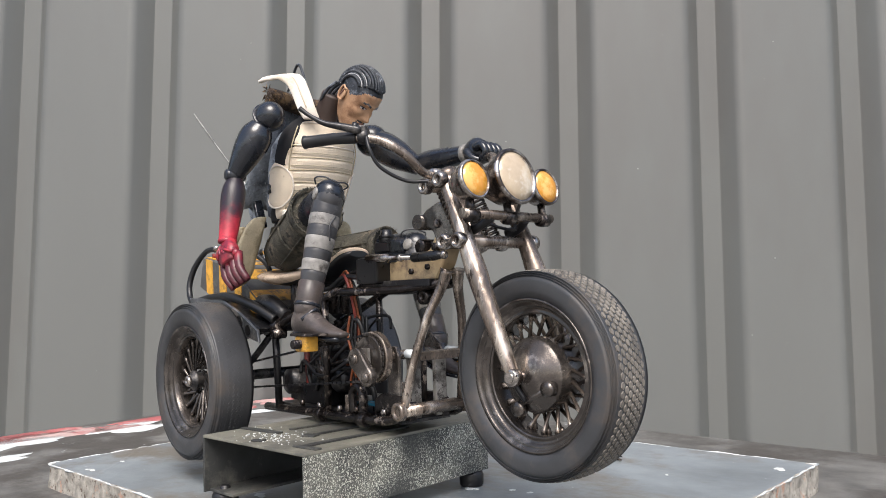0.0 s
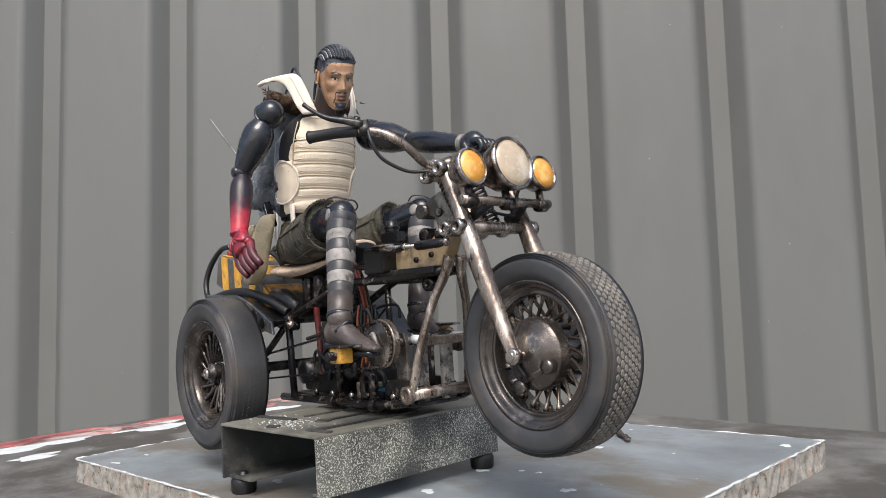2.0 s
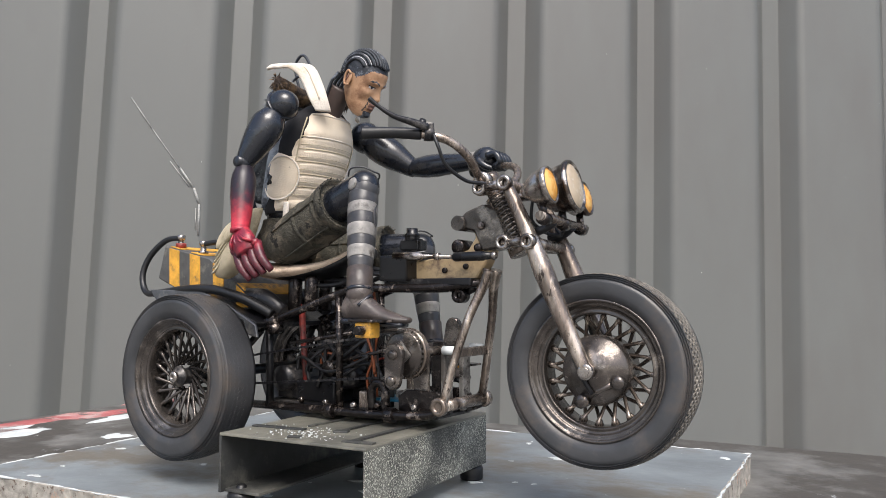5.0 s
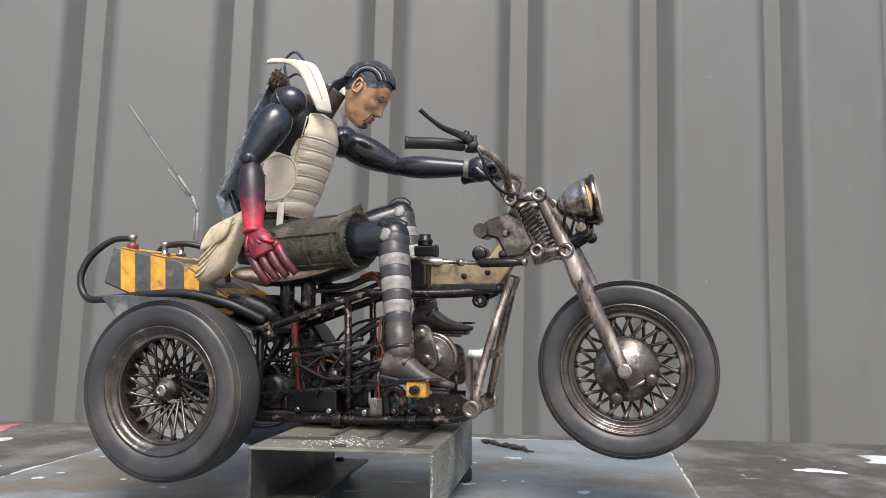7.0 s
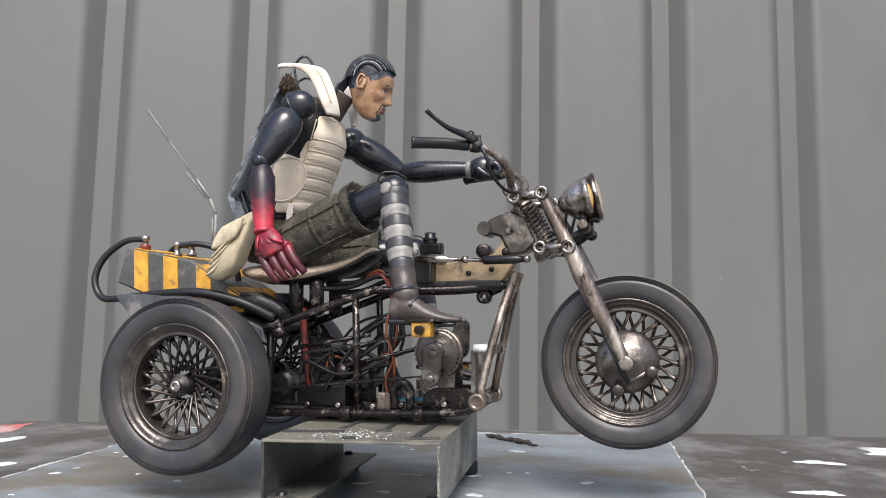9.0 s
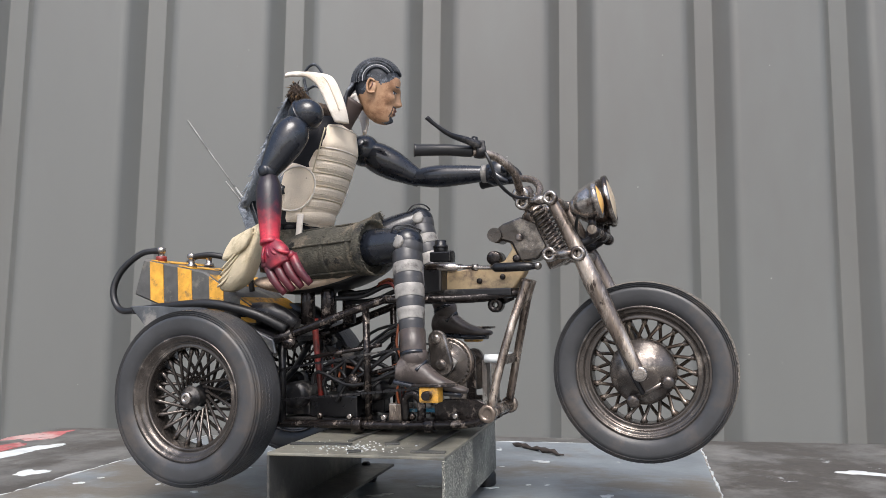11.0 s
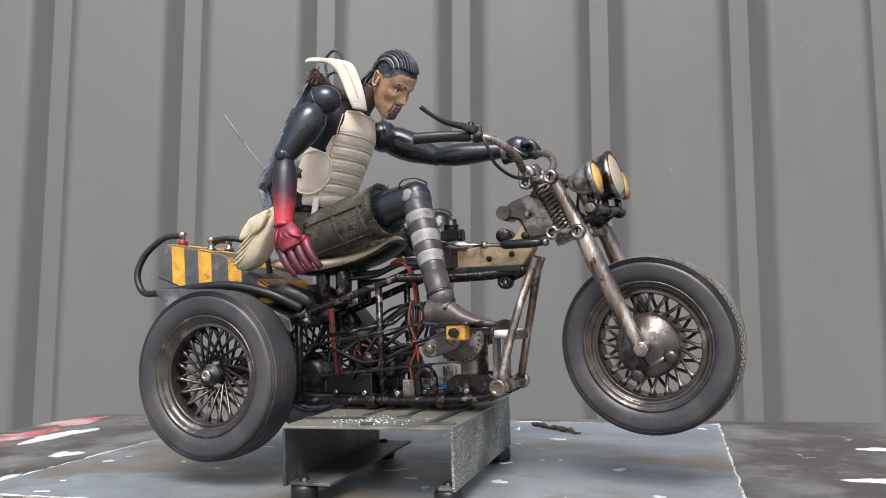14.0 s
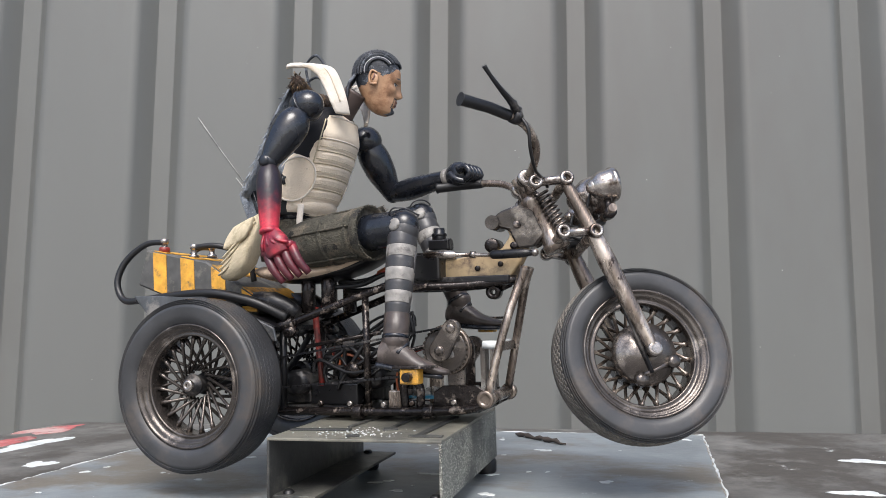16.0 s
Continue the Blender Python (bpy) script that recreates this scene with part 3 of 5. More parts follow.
# frame tubes
for s in (-1, 1):
    part("lower_rail", one(tube, [(-60, 21 * s, 45), (7, 20.5 * s, 46), (52, 21.5 * s, 47), (80, 21.5 * s, 49.5), (87, 21.5 * s, 55)], 2.5, smooth=3), DARKSTEEL, trike)
    part("down_tube", one(tube, [(87, 20 * s, 56), (92.5, 17 * s, 80), (98.6, 12 * s, 103), (103, 6 * s, 118), (106, 4 * s, 128)], [2.5, 2.4, 2.4, 2.8, 3.6], smooth=3), STEEL, trike, "scuffed brown steel tube")
    part("seat_stay", one(tube, [(-52, 25 * s, 93.5), (-20, 23 * s, 104), (2, 21 * s, 111.5), (25, 19 * s, 119)], 2.5, smooth=3), DARKSTEEL, trike)
    part("upper_rail", one(tube, [(22, 19 * s, 118.5), (46, 15 * s, 118), (75, 9 * s, 118.5), (102, 5 * s, 121)], 2.5, smooth=3), DARKSTEEL, trike)
    part("strut", one(tube, [(12, 20 * s, 115), (13.5, 20 * s, 48)], 2.2), DARKSTEEL, trike)
    part("rear_strut", one(tube, [(-42, 24 * s, 95), (-44, 21 * s, 46)], 2.4), BLACKSTEEL, trike)
    for x, z in ((52, 47), (7, 46)):
        part("clamp", one(lathe, [(4.2, -3), (4.4, -2.2), (4.4, 2.2), (4.2, 3)], axis_frame((x, 21 * s, z), (1, 0, 0.03)), seg=16), DARKSTEEL, trike)
    part("rail_end", one(lathe, [(2.2, -1), (4.6, -1), (5.0, -0.4), (5.0, 2.4), (4.6, 3), (2.6, 3), (2.4, 2)], axis_frame((86.5, 22 * s, 54.5), (0, s, 0)), seg=20), STEEL, trike)
    lug = bmesh.new()
    tube(lug, [(-50, 25 * s, 94.3), (-34, 24.3 * s, 99.5)], [3.6, 3.9], seg=12)
    ball(lug, (-36, 25 * s, 93.5), 3.6, 0, 12, (1, 1, 1.1))
    lathe(lug, [(1.2, -4.6), (3.0, -4.6), (3.0, 4.6), (1.2, 4.6)], axis_frame((-35.8, 25 * s, 93), (0, 1, 0)), 0, 12)
    part("lug", lug, DARKSTEEL, trike)
    part("tie_rod", one(tube, [(-52, 28 * s, 96), (-66, 34 * s, 92)], 3.2), BLACKSTEEL, trike)
part("front_cross_tube", one(tube, [(86.5, -22, 54.5), (86.5, 22, 54.5)], 3.4, seg=14), STEEL, trike)
part("middle_cross_tube", one(tube, [(52, -21, 47), (52, 21, 47)], 2.2), DARKSTEEL, trike)
part("tube_bridge", one(block, (2.4, 33, 5), at=(92.5, 0, 83), turn=(0, 14, 0)), STEEL, trike)
ring = bmesh.new()
lathe(ring, [(1.6, -3), (4.2, -3), (4.4, 3), (1.6, 3)], axis_frame((87, -3, 114), (0, 1, 0)), 0, 16, True, False, True)
tube(ring, [(89, 0, 116), (96, 0, 119)], 2.4)
part("frame_lug", ring, DARKSTEEL, trike)
part("deck", one(block, (132, 34, 1.8), at=(15, 0, 47.4), bevel=0.3), BLACKSTEEL, trike)

# works on the deck
part("battery_box", one(block, (32, 24, 13), at=(-14, 0, 55), bevel=1.0), PLASTIC, trike, "black plastic battery box")
gear = bmesh.new()
block(gear, (18, 20, 18), at=(-40, 0, 58), bevel=1.5)
lathe(gear, [(4, 0), (8, 1), (8, 14), (5, 15)], axis_frame((-38, -18, 62), (0, 1, 0)), 0, 20)
part("gear_case", gear, BLACKSTEEL, trike)
part("red_strut", one(tube, [(-27, -11, 108), (-26, -11, 92), (-22.5, -11, 60)], [2.2, 2.0, 1.9], smooth=2), REDMETAL, trike, "red metal strut")
mot = bmesh.new()
lathe(mot, [(3, 0), (8.5, 1), (8.5, 22), (7, 24), (2, 24.5)], axis_frame((10, 12, 66), (0, -1, 0)), 0, 24)
block(mot, (12, 12, 10), at=(-6, 4, 76))
part("motor", mot, BLACKSTEEL, trike)
part("circuit_board", one(block, (28, 18, 1.6), at=(46, -4, 54), bevel=0.2), BLUE, trike, "blue circuit board")
comp = bmesh.new()
for i in range(16):
    block(comp, (rng.uniform(2, 5), rng.uniform(2, 4), rng.uniform(1.5, 5)), at=(rng.uniform(34, 58), rng.uniform(-12, 4), 56.5), bevel=0.3)
part("components", comp, PALEPLATE, trike)
for i, (x, y, sx, sz) in enumerate(((28, -13, 8, 10), (22, 10, 8, 14), (44, 12, 8, 16))):
    part("bracket", one(block, (sx, 5, sz), at=(x, y, 48 + sz / 2), bevel=0.8), (STEEL, PALEPLATE)[i % 2], trike)
part("clip", one(tube, [(36, -17, 48), (35, -17, 60), (40, -17, 64), (45, -17, 60), (45, -17, 48)], 2.6, smooth=4), DARKSTEEL, trike)
part("crank_base", one(plate, [(52, 48), (84, 48), (84, 58), (78, 61), (58, 61), (52, 57)], -14, -9), DARKSTEEL, trike)
part("crank_base", one(plate, [(52, 48), (84, 48), (84, 58), (78, 61), (58, 61), (52, 57)], 9, 14), DARKSTEEL, trike)
for s in (-1, 1):
    part("crank_upright", one(plate, [(60, 56), (70, 56), (70, 82), (68, 87), (61, 87), (59, 82)], 9 * s - 1.2, 9 * s + 1.2), (RIMSTEEL, DARKSTEEL)[s > 0], trike)
    part("front_upright", one(block, (3, 8, 34), at=(82, 9 * s, 66), bevel=0.8), PALEPLATE, trike, "pale worn metal bracket")
pin = bmesh.new()
for y in (-14, 14):
    lathe(pin, [(1, -4), (2.4, -4), (2.4, 4), (1, 4)], axis_frame((87, y, 84), (1, 0, 0)), 0, 12)
part("white_pin", pin, WHITEPAINT, trike)

# more of the works: braces, pulleys, springs, bolts
for s in (-1, 1):
    part("rear_brace", one(tube, [(-50, 23 * s, 92), (-66, 30 * s, 74), (-78, 36 * s, 66)], 2.2, smooth=3), BLACKSTEEL, trike)
    for x, z in ((-20, 50), (0, 50), (22, 50), (40, 51), (66, 52)):
        part("bolt", one(lathe, [(0.5, 0), (2.0, 0), (2.0, 1.6), (1.2, 2.2)], axis_frame((x, 17 * s, z), (0, s, 0)), seg=8), CHROME, trike)
for x, y, z, r in ((2, -16, 70, 5), (-20, 14, 84, 6)):
    part("pulley", one(lathe, [(1, -2), (r, -2), (r * 0.8, -0.6), (r * 0.8, 0.6), (r, 2), (1, 2)], axis_frame((x, y, z), (0, 1, 0)), seg=22), DARKSTEEL, trike)
for x, y, z, sx, sy, sz in ((-4, -8, 84, 8, 8, 6), (6, 10, 56, 12, 10, 12), (28, 4, 58, 10, 12, 14)):
    part("mechanism_block", one(block, (sx, sy, sz), at=(x, y, z), bevel=1.2), BLACKSTEEL, trike)
part("drive_rod", one(tube, [(-30, -17, 84), (20, -16, 92)], 1.3, seg=8), DARKSTEEL, trike)
part("drive_rod", one(tube, [(-10, -15, 70), (50, -15, 84)], 1.3, seg=8), DARKSTEEL, trike)

# wiring
rg = random.Random(31)
for i in range(8):
    m = (BLACKRUBBER, BLACKRUBBER, BLACKRUBBER, WIRERED, BLACKRUBBER, ORANGE, BLACKRUBBER, BLACKRUBBER)[i % 8]
    y = rg.uniform(-15, 15)
    a = (rg.uniform(-30, 0), y, rg.uniform(60, 80))
    b = (rg.uniform(18, 38), y + rg.uniform(-5, 5), rg.uniform(74, 108))
    mid = ((a[0] + b[0]) / 2, y + rg.uniform(-6, 6), max(a[2], b[2]) - rg.uniform(-4, 14))
    part("wire", one(tube, [a, (a[0] + 4, y, a[2] + 8), mid, b, (b[0] + rg.uniform(-4, 6), b[1], b[2] + rg.uniform(-14, 6))], rg.uniform(0.7, 1.3), seg=7, smooth=5), m, trike)
for y, z, m in ((-12, 0, WIRERED), (-10, 2, ORANGE), (-8, -1, BLACKRUBBER)):
    part("wire", one(tube, [(16, y, 126 + z), (26, y - 3, 128 + z), (32, y - 3, 118), (33, y, 100), (30, y + 2, 80), (32, y, 58)], 0.9, seg=7, smooth=6), m, trike)
for y, z in ((-12, 0), (-4, 3), (6, -2)):
    part("cable", one(tube, [(-14, y, 120 + z), (6, y, 121 + z), (24, y - 2, 127 + z), (40, y, 126)], 1.5, seg=8, smooth=6), BLACKRUBBER, trike)

rg = random.Random(47)
for i in range(6):
    y = rg.uniform(-17, -4)
    x0, z0, x1, z1 = rg.uniform(-28, -6), rg.uniform(54, 70), rg.uniform(20, 40), rg.uniform(62, 112)
    mx = (x0 + x1) / 2 + rg.uniform(-8, 8)
    part("cable", one(tube, [(x0, y, z0), (x0 + rg.uniform(0, 8), y - 1, z0 + rg.uniform(6, 16)), (mx, y + rg.uniform(-3, 3), (z0 + z1) / 2 + rg.uniform(-4, 12)), (x1, y, z1), (x1 + rg.uniform(-3, 5), y + 2, z1 - rg.uniform(4, 16))], rg.uniform(0.9, 1.7), seg=7, smooth=6), BLACKRUBBER, trike)
for k in range(6):
    part("cable", one(tube, [(31 + 1.2 * k, -15 + 1.5 * k, 104), (30 + 1.6 * k, -16 + 1.5 * k, 92), (34 - k, -15 + 1.6 * k, 78), (29 + 1.4 * k, -14 + k, 66), (30 + k, -12 + k, 54)], 0.8, seg=6, smooth=6), BLACKRUBBER if k % 3 else ORANGE, trike)

# chain drive
def chain(bm, y):
    top = [(CRANK.x, y, CRANK.z + 12.5), (REAR_X, y, REAR_Z + 8)]
    low = [(REAR_X, y, REAR_Z - 8), (CRANK.x, y, CRANK.z - 12.5)]
    for a, b in (top, low):
        a, b = Vector(a), Vector(b)
        n = 62
        ang = math.atan2(b.z - a.z, b.x - a.x)
        for k in range(n):
            p = a.lerp(b, k / (n - 1))
            block(bm, (2.1, 1.4 if k % 2 else 2.4, 1.2), Matrix.Translation(p) @ Matrix.Rotation(-ang, 4, "Y"), bevel=0)


ch = part("chain", one(chain, -27), BLACKSTEEL, trike, "thin dark roller chain")
tagged(ch, kind="stuff")


def sprocket(bm, at, r, n):
    m = axis_frame(at, (0, 1, 0))
    lathe(bm, [(2, -1.4), (r * 0.55, -1.4), (r * 0.6, -0.6), (r - 1, -0.6), (r, -0.3), (r, 0.3), (r - 1, 0.6), (r * 0.6, 0.6), (2, 1.2)], m, 0, 40)
    for k in range(n):
        block(bm, (1.4, 1.6, 1.0), m @ Matrix.Rotation(2 * math.pi * k / n, 4, "Z") @ Matrix.Translation((r + 0.4, 0, 0)), bevel=0)


part("rear_sprocket", one(sprocket, (REAR_X, -26, REAR_Z), 8.5, 18), DARKSTEEL, trike)

# crank with pedals, turning
Xv3 = (1, 0, 0)
crank = part("crank", one(tube, [(CRANK.x, -36, CRANK.z), (CRANK.x, 27, CRANK.z)], 2.8, seg=14), STEEL, trike)
part("sprocket", one(sprocket, (CRANK.x, -26, CRANK.z), 12.5, 30), RIMSTEEL, crank)
part("belt_ring", one(lathe, [(11.4, -2.2), (13.8, -2.2), (14.1, -1.2), (13.0, 0), (14.1, 1.2), (13.8, 2.2), (11.4, 2.2)], axis_frame((CRANK.x, -22, CRANK.z), (0, 1, 0)), 0, 40, True, False, True), STEEL, crank)
for s, up, y0, y1 in ((-1, 1, -31.5, -35.5), (1, -1, 21.0, 25.0)):
    a = bmesh.new()
    dz = 14.0 * up
    link = []
    for k in range(9):
        ang = math.pi * k / 8
        link.append((CRANK.x + 6.2 * math.cos(ang), CRANK.z - up * 6.2 * math.sin(ang)))
    for k in range(9):
        ang = math.pi * k / 8
        link.append((CRANK.x - 5.0 * math.cos(ang), CRANK.z + dz + up * 5.0 * math.sin(ang)))
    plate(a, link, y0, y1, 0, 0.7)
    for zz in (CRANK.z, CRANK.z + dz):
        lathe(a, [(0.8, -0.9), (2.6, -0.9), (2.8, 0), (2.6, 0.9), (0.8, 0.9)], axis_frame((CRANK.x, y1 + 0.6 * s, zz), (0, 1, 0)), 0, 10)
    part("crank_arm", a, RIMSTEEL, crank)
part("hub_plate", one(block, (11, 2.4, 11), at=(CRANK.x, -29.5, CRANK.z), turn=(0, 45, 0), bevel=1.2), PALEPLATE, crank)
PEDAL_R = 14.0
pedals = []
for s, nm in ((-1, "pedal"), (1, "pedal")):
    ped = part(nm, one(block, (10.5, 8, 8), at=(0, 0, 0), bevel=1.0), YELLOW, trike, "yellow pedal block")
    part("pedal_pin", one(lathe, [(2.2, -8.6), (2.4, -8), (2.4, 8), (2.2, 8.6)], axis_frame((0, 0, 0), (0, 1, 0)), seg=14), DARKSTEEL, ped)
    part("pedal_spindle", one(tube, [(0, 0, 0), (0, (23 if s < 0 else -8), 0)], 2.0, seg=10), DARKSTEEL, ped)
    part("tread_plate", one(block, (22, 10, 1.4), at=(2, 0, 4.8), bevel=0.4), DARKSTEEL, ped)
    pedals.append((ped, s))

# neck, servo and push rod
part("neck_plate", one(plate, [(40, 123), (98, 123), (104, 131), (112, 148), (106, 156), (95, 153), (98, 146), (93, 139), (84, 137), (62, 134), (40, 134)], -5, 5, 0, 0.8), TANPLATE, trike, "tan painted neck plate with chipped edges")
part("head_tube", one(lathe, [(5, -2), (7.4, -1.4), (7.4, 3), (6.6, 4), (6.6, 28), (7.4, 29), (7.4, 33), (5, 34)], axis_frame(STEER_LOW - STEER_AXIS * 3, STEER_AXIS), seg=24), STEEL, trike)
gus = bmesh.new()
plate(gus, [(88, 156), (92, 160), (104, 164), (113, 160), (119, 146), (113, 139), (103, 138), (98, 149), (91, 151)], -7, 7, 0, 1.2)
tube(gus, [(88.5, -9, 154), (88.5, 9, 154)], 4.2, seg=14)
part("neck_gusset", gus, RIMSTEEL, trike, "sooty brown steel gusset")
for x, z in ((103, 152), (101, 140)):
    part("bolt", one(lathe, [(0.5, -8.2), (2.2, -8.2), (2.4, -7.4), (2.4, 7.4), (2.2, 8.2), (0.5, 8.2)], axis_frame((x, 0, z), (0, 1, 0)), seg=10), DARKSTEEL, trike)
for x, z in ((92, 130), (78, 128)):
    part("bolt", one(lathe, [(0.5, -6.4), (1.5, -6.4), (1.7, -5.6), (1.7, 5.6), (1.5, 6.4), (0.5, 6.4)], axis_frame((x, 0, z), (0, 1, 0)), seg=10), DARKSTEEL, trike)
part("pivot_disc", one(lathe, [(0.6, -6.6), (3.8, -6.6), (4.2, -6.0), (4.2, 6.0), (3.8, 6.6), (0.6, 6.6)], axis_frame((87, 0, 141), (0, 1, 0)), seg=20), DARKSTEEL, trike)
sv = bmesh.new()
block(sv, (20, 30, 15), at=(48, 0, 129.5), bevel=1.4)
block(sv, (24, 16, 2.4), at=(53, 0, 137.5), bevel=0.6)
block(sv, (13, 9, 6), at=(55, -4, 143), bevel=0.8)
lathe(sv, [(2, 0), (4.2, 0), (4.2, 5), (3.4, 6), (3.4, 9), (1, 9)], axis_frame((54, -4, 144), (0, 0, 1)), 0, 14)
lathe(sv, [(4.3, 0), (4.6, 0.4), (4.6, 1.6), (4.3, 2)], axis_frame((54, -4, 148), (0, 0, 1)), 0, 14)
block(sv, (3, 3, 7), at=(61, -6, 143), bevel=0.5)
part("servo", sv, PLASTIC, trike, "black plastic steering servo")
rod = bmesh.new()
tube(rod, [(48, -13, 136.5), (66, -13, 136), (68, -13, 136), (88, -13, 135)], [2.6, 2.6, 1.2, 1.2], 1)
tube(rod, [(88, -13, 135), (90, -13, 135), (108, -13, 135), (114, -13, 135)], [1.3, 2.7, 2.6, 1.5], 0)
lathe(rod, [(1.0, -1.6), (2.1, -1.6), (2.1, 1.6), (1.0, 1.6)], axis_frame((78, -13, 135.5), (1, 0, -0.05)), 1, 8)
ball(rod, (114.5, -13, 135), 2.3, 1, 10)
part("push_rod", rod, [PLASTIC, CHROME], trike, "black and steel push rod")
part("tray", one(block, (60, 20, 4), at=(68, 0, 121.5), bevel=0.8), BLACKSTEEL, trike)

# fork, bars, lamps and front wheel turn together
def fork_leg(s):
    bm = bmesh.new()
    tube(bm, [(123, 20.5 * s, 173), (126, 20.5 * s, 168), (139.5, 21 * s, 140), (146, 21 * s, 125), (156, 21.5 * s, 103), (165, 21.5 * s, 84), (168.5, 21.5 * s, 77)], [2.6, 3.2, 4.4, 5.2, 4.4, 3.4, 3.0], seg=16, smooth=4)
    return bm


fork = part("fork", mirrored(fork_leg(-1)), STEEL, trike, "worn brown steel springer fork")
FORK_RINGS = [(2.0, -2.4), (3.2, -2.6), (4.0, -2.0), (4.2, 0), (4.0, 2.0), (3.2, 2.6), (2.0, 2.4)]
for s in (-1, 1):
    part("fork_leg_end", one(lathe, FORK_RINGS, axis_frame((168.5, 22 * s, 77), (0, 1, 0)), seg=20), CHROME, fork)
    for a, b in (((108.5, 18, 170), (125, 22.5, 171)), ((123, 19, 140.7), (139.5, 24.5, 140))):
        lk = bmesh.new()
        tube(lk, [(a[0], a[1] * s, a[2]), (b[0], b[1] * s, b[2])], [2.6, 2.2, 2.6], seg=12, smooth=1)
        for p in (a, b):
            lathe(lk, FORK_RINGS, axis_frame((p[0], (p[1] + 1) * s, p[2]), (0, 1, 0)), 0, 20, True, False, True)
        part("link", lk, CHROME, fork)
    sp = bmesh.new()
    a, b = Vector((113, 10 * s, 168)), Vector((128, 10 * s, 141))
    d = (b - a).normalized()
    u = d.orthogonal().normalized()
    w = d.cross(u)
    tube(sp, [a.lerp(b, k / 108) + (u * math.cos(k * 2 * math.pi / 9) + w * math.sin(k * 2 * math.pi / 9)) * 3.9 for k in range(109)], 0.72, seg=6)
    part("spring", sp, RIMSTEEL, fork)
    part("stay_rod", one(tube, [(143, 19 * s, 128), (155, 19 * s, 98), (164, 18 * s, 76), (169, 15 * s, 66)], 1.2, seg=8, smooth=3), BLACKSTEEL, fork)
for a, b, r in (((125, -23, 171), (125, 23, 171), 2.8), ((139.5, -24, 140), (139.5, 24, 140), 3.0), ((108.5, -18, 170), (108.5, 18, 170), 2.8), ((123, -19, 140.7), (123, 19, 140.7), 3.0)):
    part("cross_tube", one(tube, [a, b], r, seg=14), STEEL, fork)
part("steering_stem", one(lathe, [(3, -34), (4.6, -33), (4.6, 6), (5.6, 7), (5.6, 11), (2, 12)], axis_frame(STEER_TOP, STEER_AXIS), seg=18), STEEL, fork)

BAR = [(62, -60, 196), (78, -53, 196), (91, -46, 195), (101, -39, 192), (107, -30, 185), (107, -20, 178), (105, -9, 176), (104.5, 0, 176)]
bar = part("handlebar", one(tube, BAR + [(x, -y, z) for x, y, z in BAR[-2::-1]], 2.3, seg=12, smooth=4), STEEL, fork)
cl = bmesh.new()
for s in (-1, 1):
    lathe(cl, [(2.8, -3), (4.6, -3), (4.8, 0), (4.6, 3), (2.8, 3)], axis_frame((105, 9 * s, 176), (0, 1, 0.1)), 0, 18)
    tube(cl, [(105, 9 * s, 176), (108, 8 * s, 169)], 3.0)
part("bar_clamp", cl, CHROME, fork)
for s in (-1, 1):
    part("grip", one(tube, [(61, 60.5 * s, 196), (62, 60 * s, 196), (77, 53.5 * s, 196), (88, 47.6 * s, 195.3), (89, 47 * s, 195.2)], [3.7, 3.2, 3.0, 3.0, 2.8], seg=16), BLACKRUBBER, fork, "black rubber grip")
lv = bmesh.new()
tube(lv, [(93, -48, 198), (88, -55, 200), (82, -62, 202), (76, -67, 206.5), (72, -70, 210.5)], [2.4, 1.9, 1.4, 1.05, 1.3], seg=10, smooth=4)
lathe(lv, [(2, -2.4), (3.9, -2.4), (4.1, 0), (3.9, 2.4), (2, 2.4)], axis_frame((92.5, -45.5, 195.5), (0.8, 0.6, 0)), 0, 16)
block(lv, (6, 3.4, 4.4), at=(93, -47.5, 198.5), turn=(0, 0, 38), bevel=0.8)
lathe(lv, [(0.6, -2.2), (1.7, -2.2), (1.9, 0), (1.7, 2.2), (0.6, 2.2)], axis_frame((91, -50, 200), (0.2, 0.2, 1)), 0, 10)
part("brake_lever", lv, BLACKSTEEL, fork, "black brake lever")
part("brake_cable", one(tube, [(95, -46, 196), (99, -47, 188), (101, -42, 179), (106, -30, 172.5), (112, -20, 172), (117, -12, 170)], 0.95, seg=8, smooth=6), BLACKRUBBER, fork)

def lamp(y, z, x, r, lens, lab):
    tilt = Vector((1, 0.025, 0.2)).normalized()
    m = axis_frame((x, y, z), tilt)
    shell = part("headlamp", one(lathe, [(r * 0.25, -r * 1.55), (r * 0.55, -r * 1.4), (r * 0.85, -r * 1.0), (r * 0.98, -r * 0.5), (r, -2.4), (r * 1.07, -2.2), (r * 1.1, -0.8), (r * 1.06, 0.6), (r * 0.97, 0.8), (r * 0.93, -0.4)], m, 0, 40, True, False), CHROME, fork, lab)
    part("lamp_lens", one(lathe, [(r * 0.955, -0.9), (r * 0.93, 0.2), (r * 0.72, 1.3), (r * 0.4, 2.1), (r * 0.08, 2.4)], m, 0, 40), lens, fork, "milky glass lens" if lens is PALELENS else "amber glass lens")
    part("lamp_back", one(ball, (0, 0, 0), r * 0.5, 0, 16, m=m @ Matrix.Translation((0, 0, -r * 1.3))), CHROME, fork)


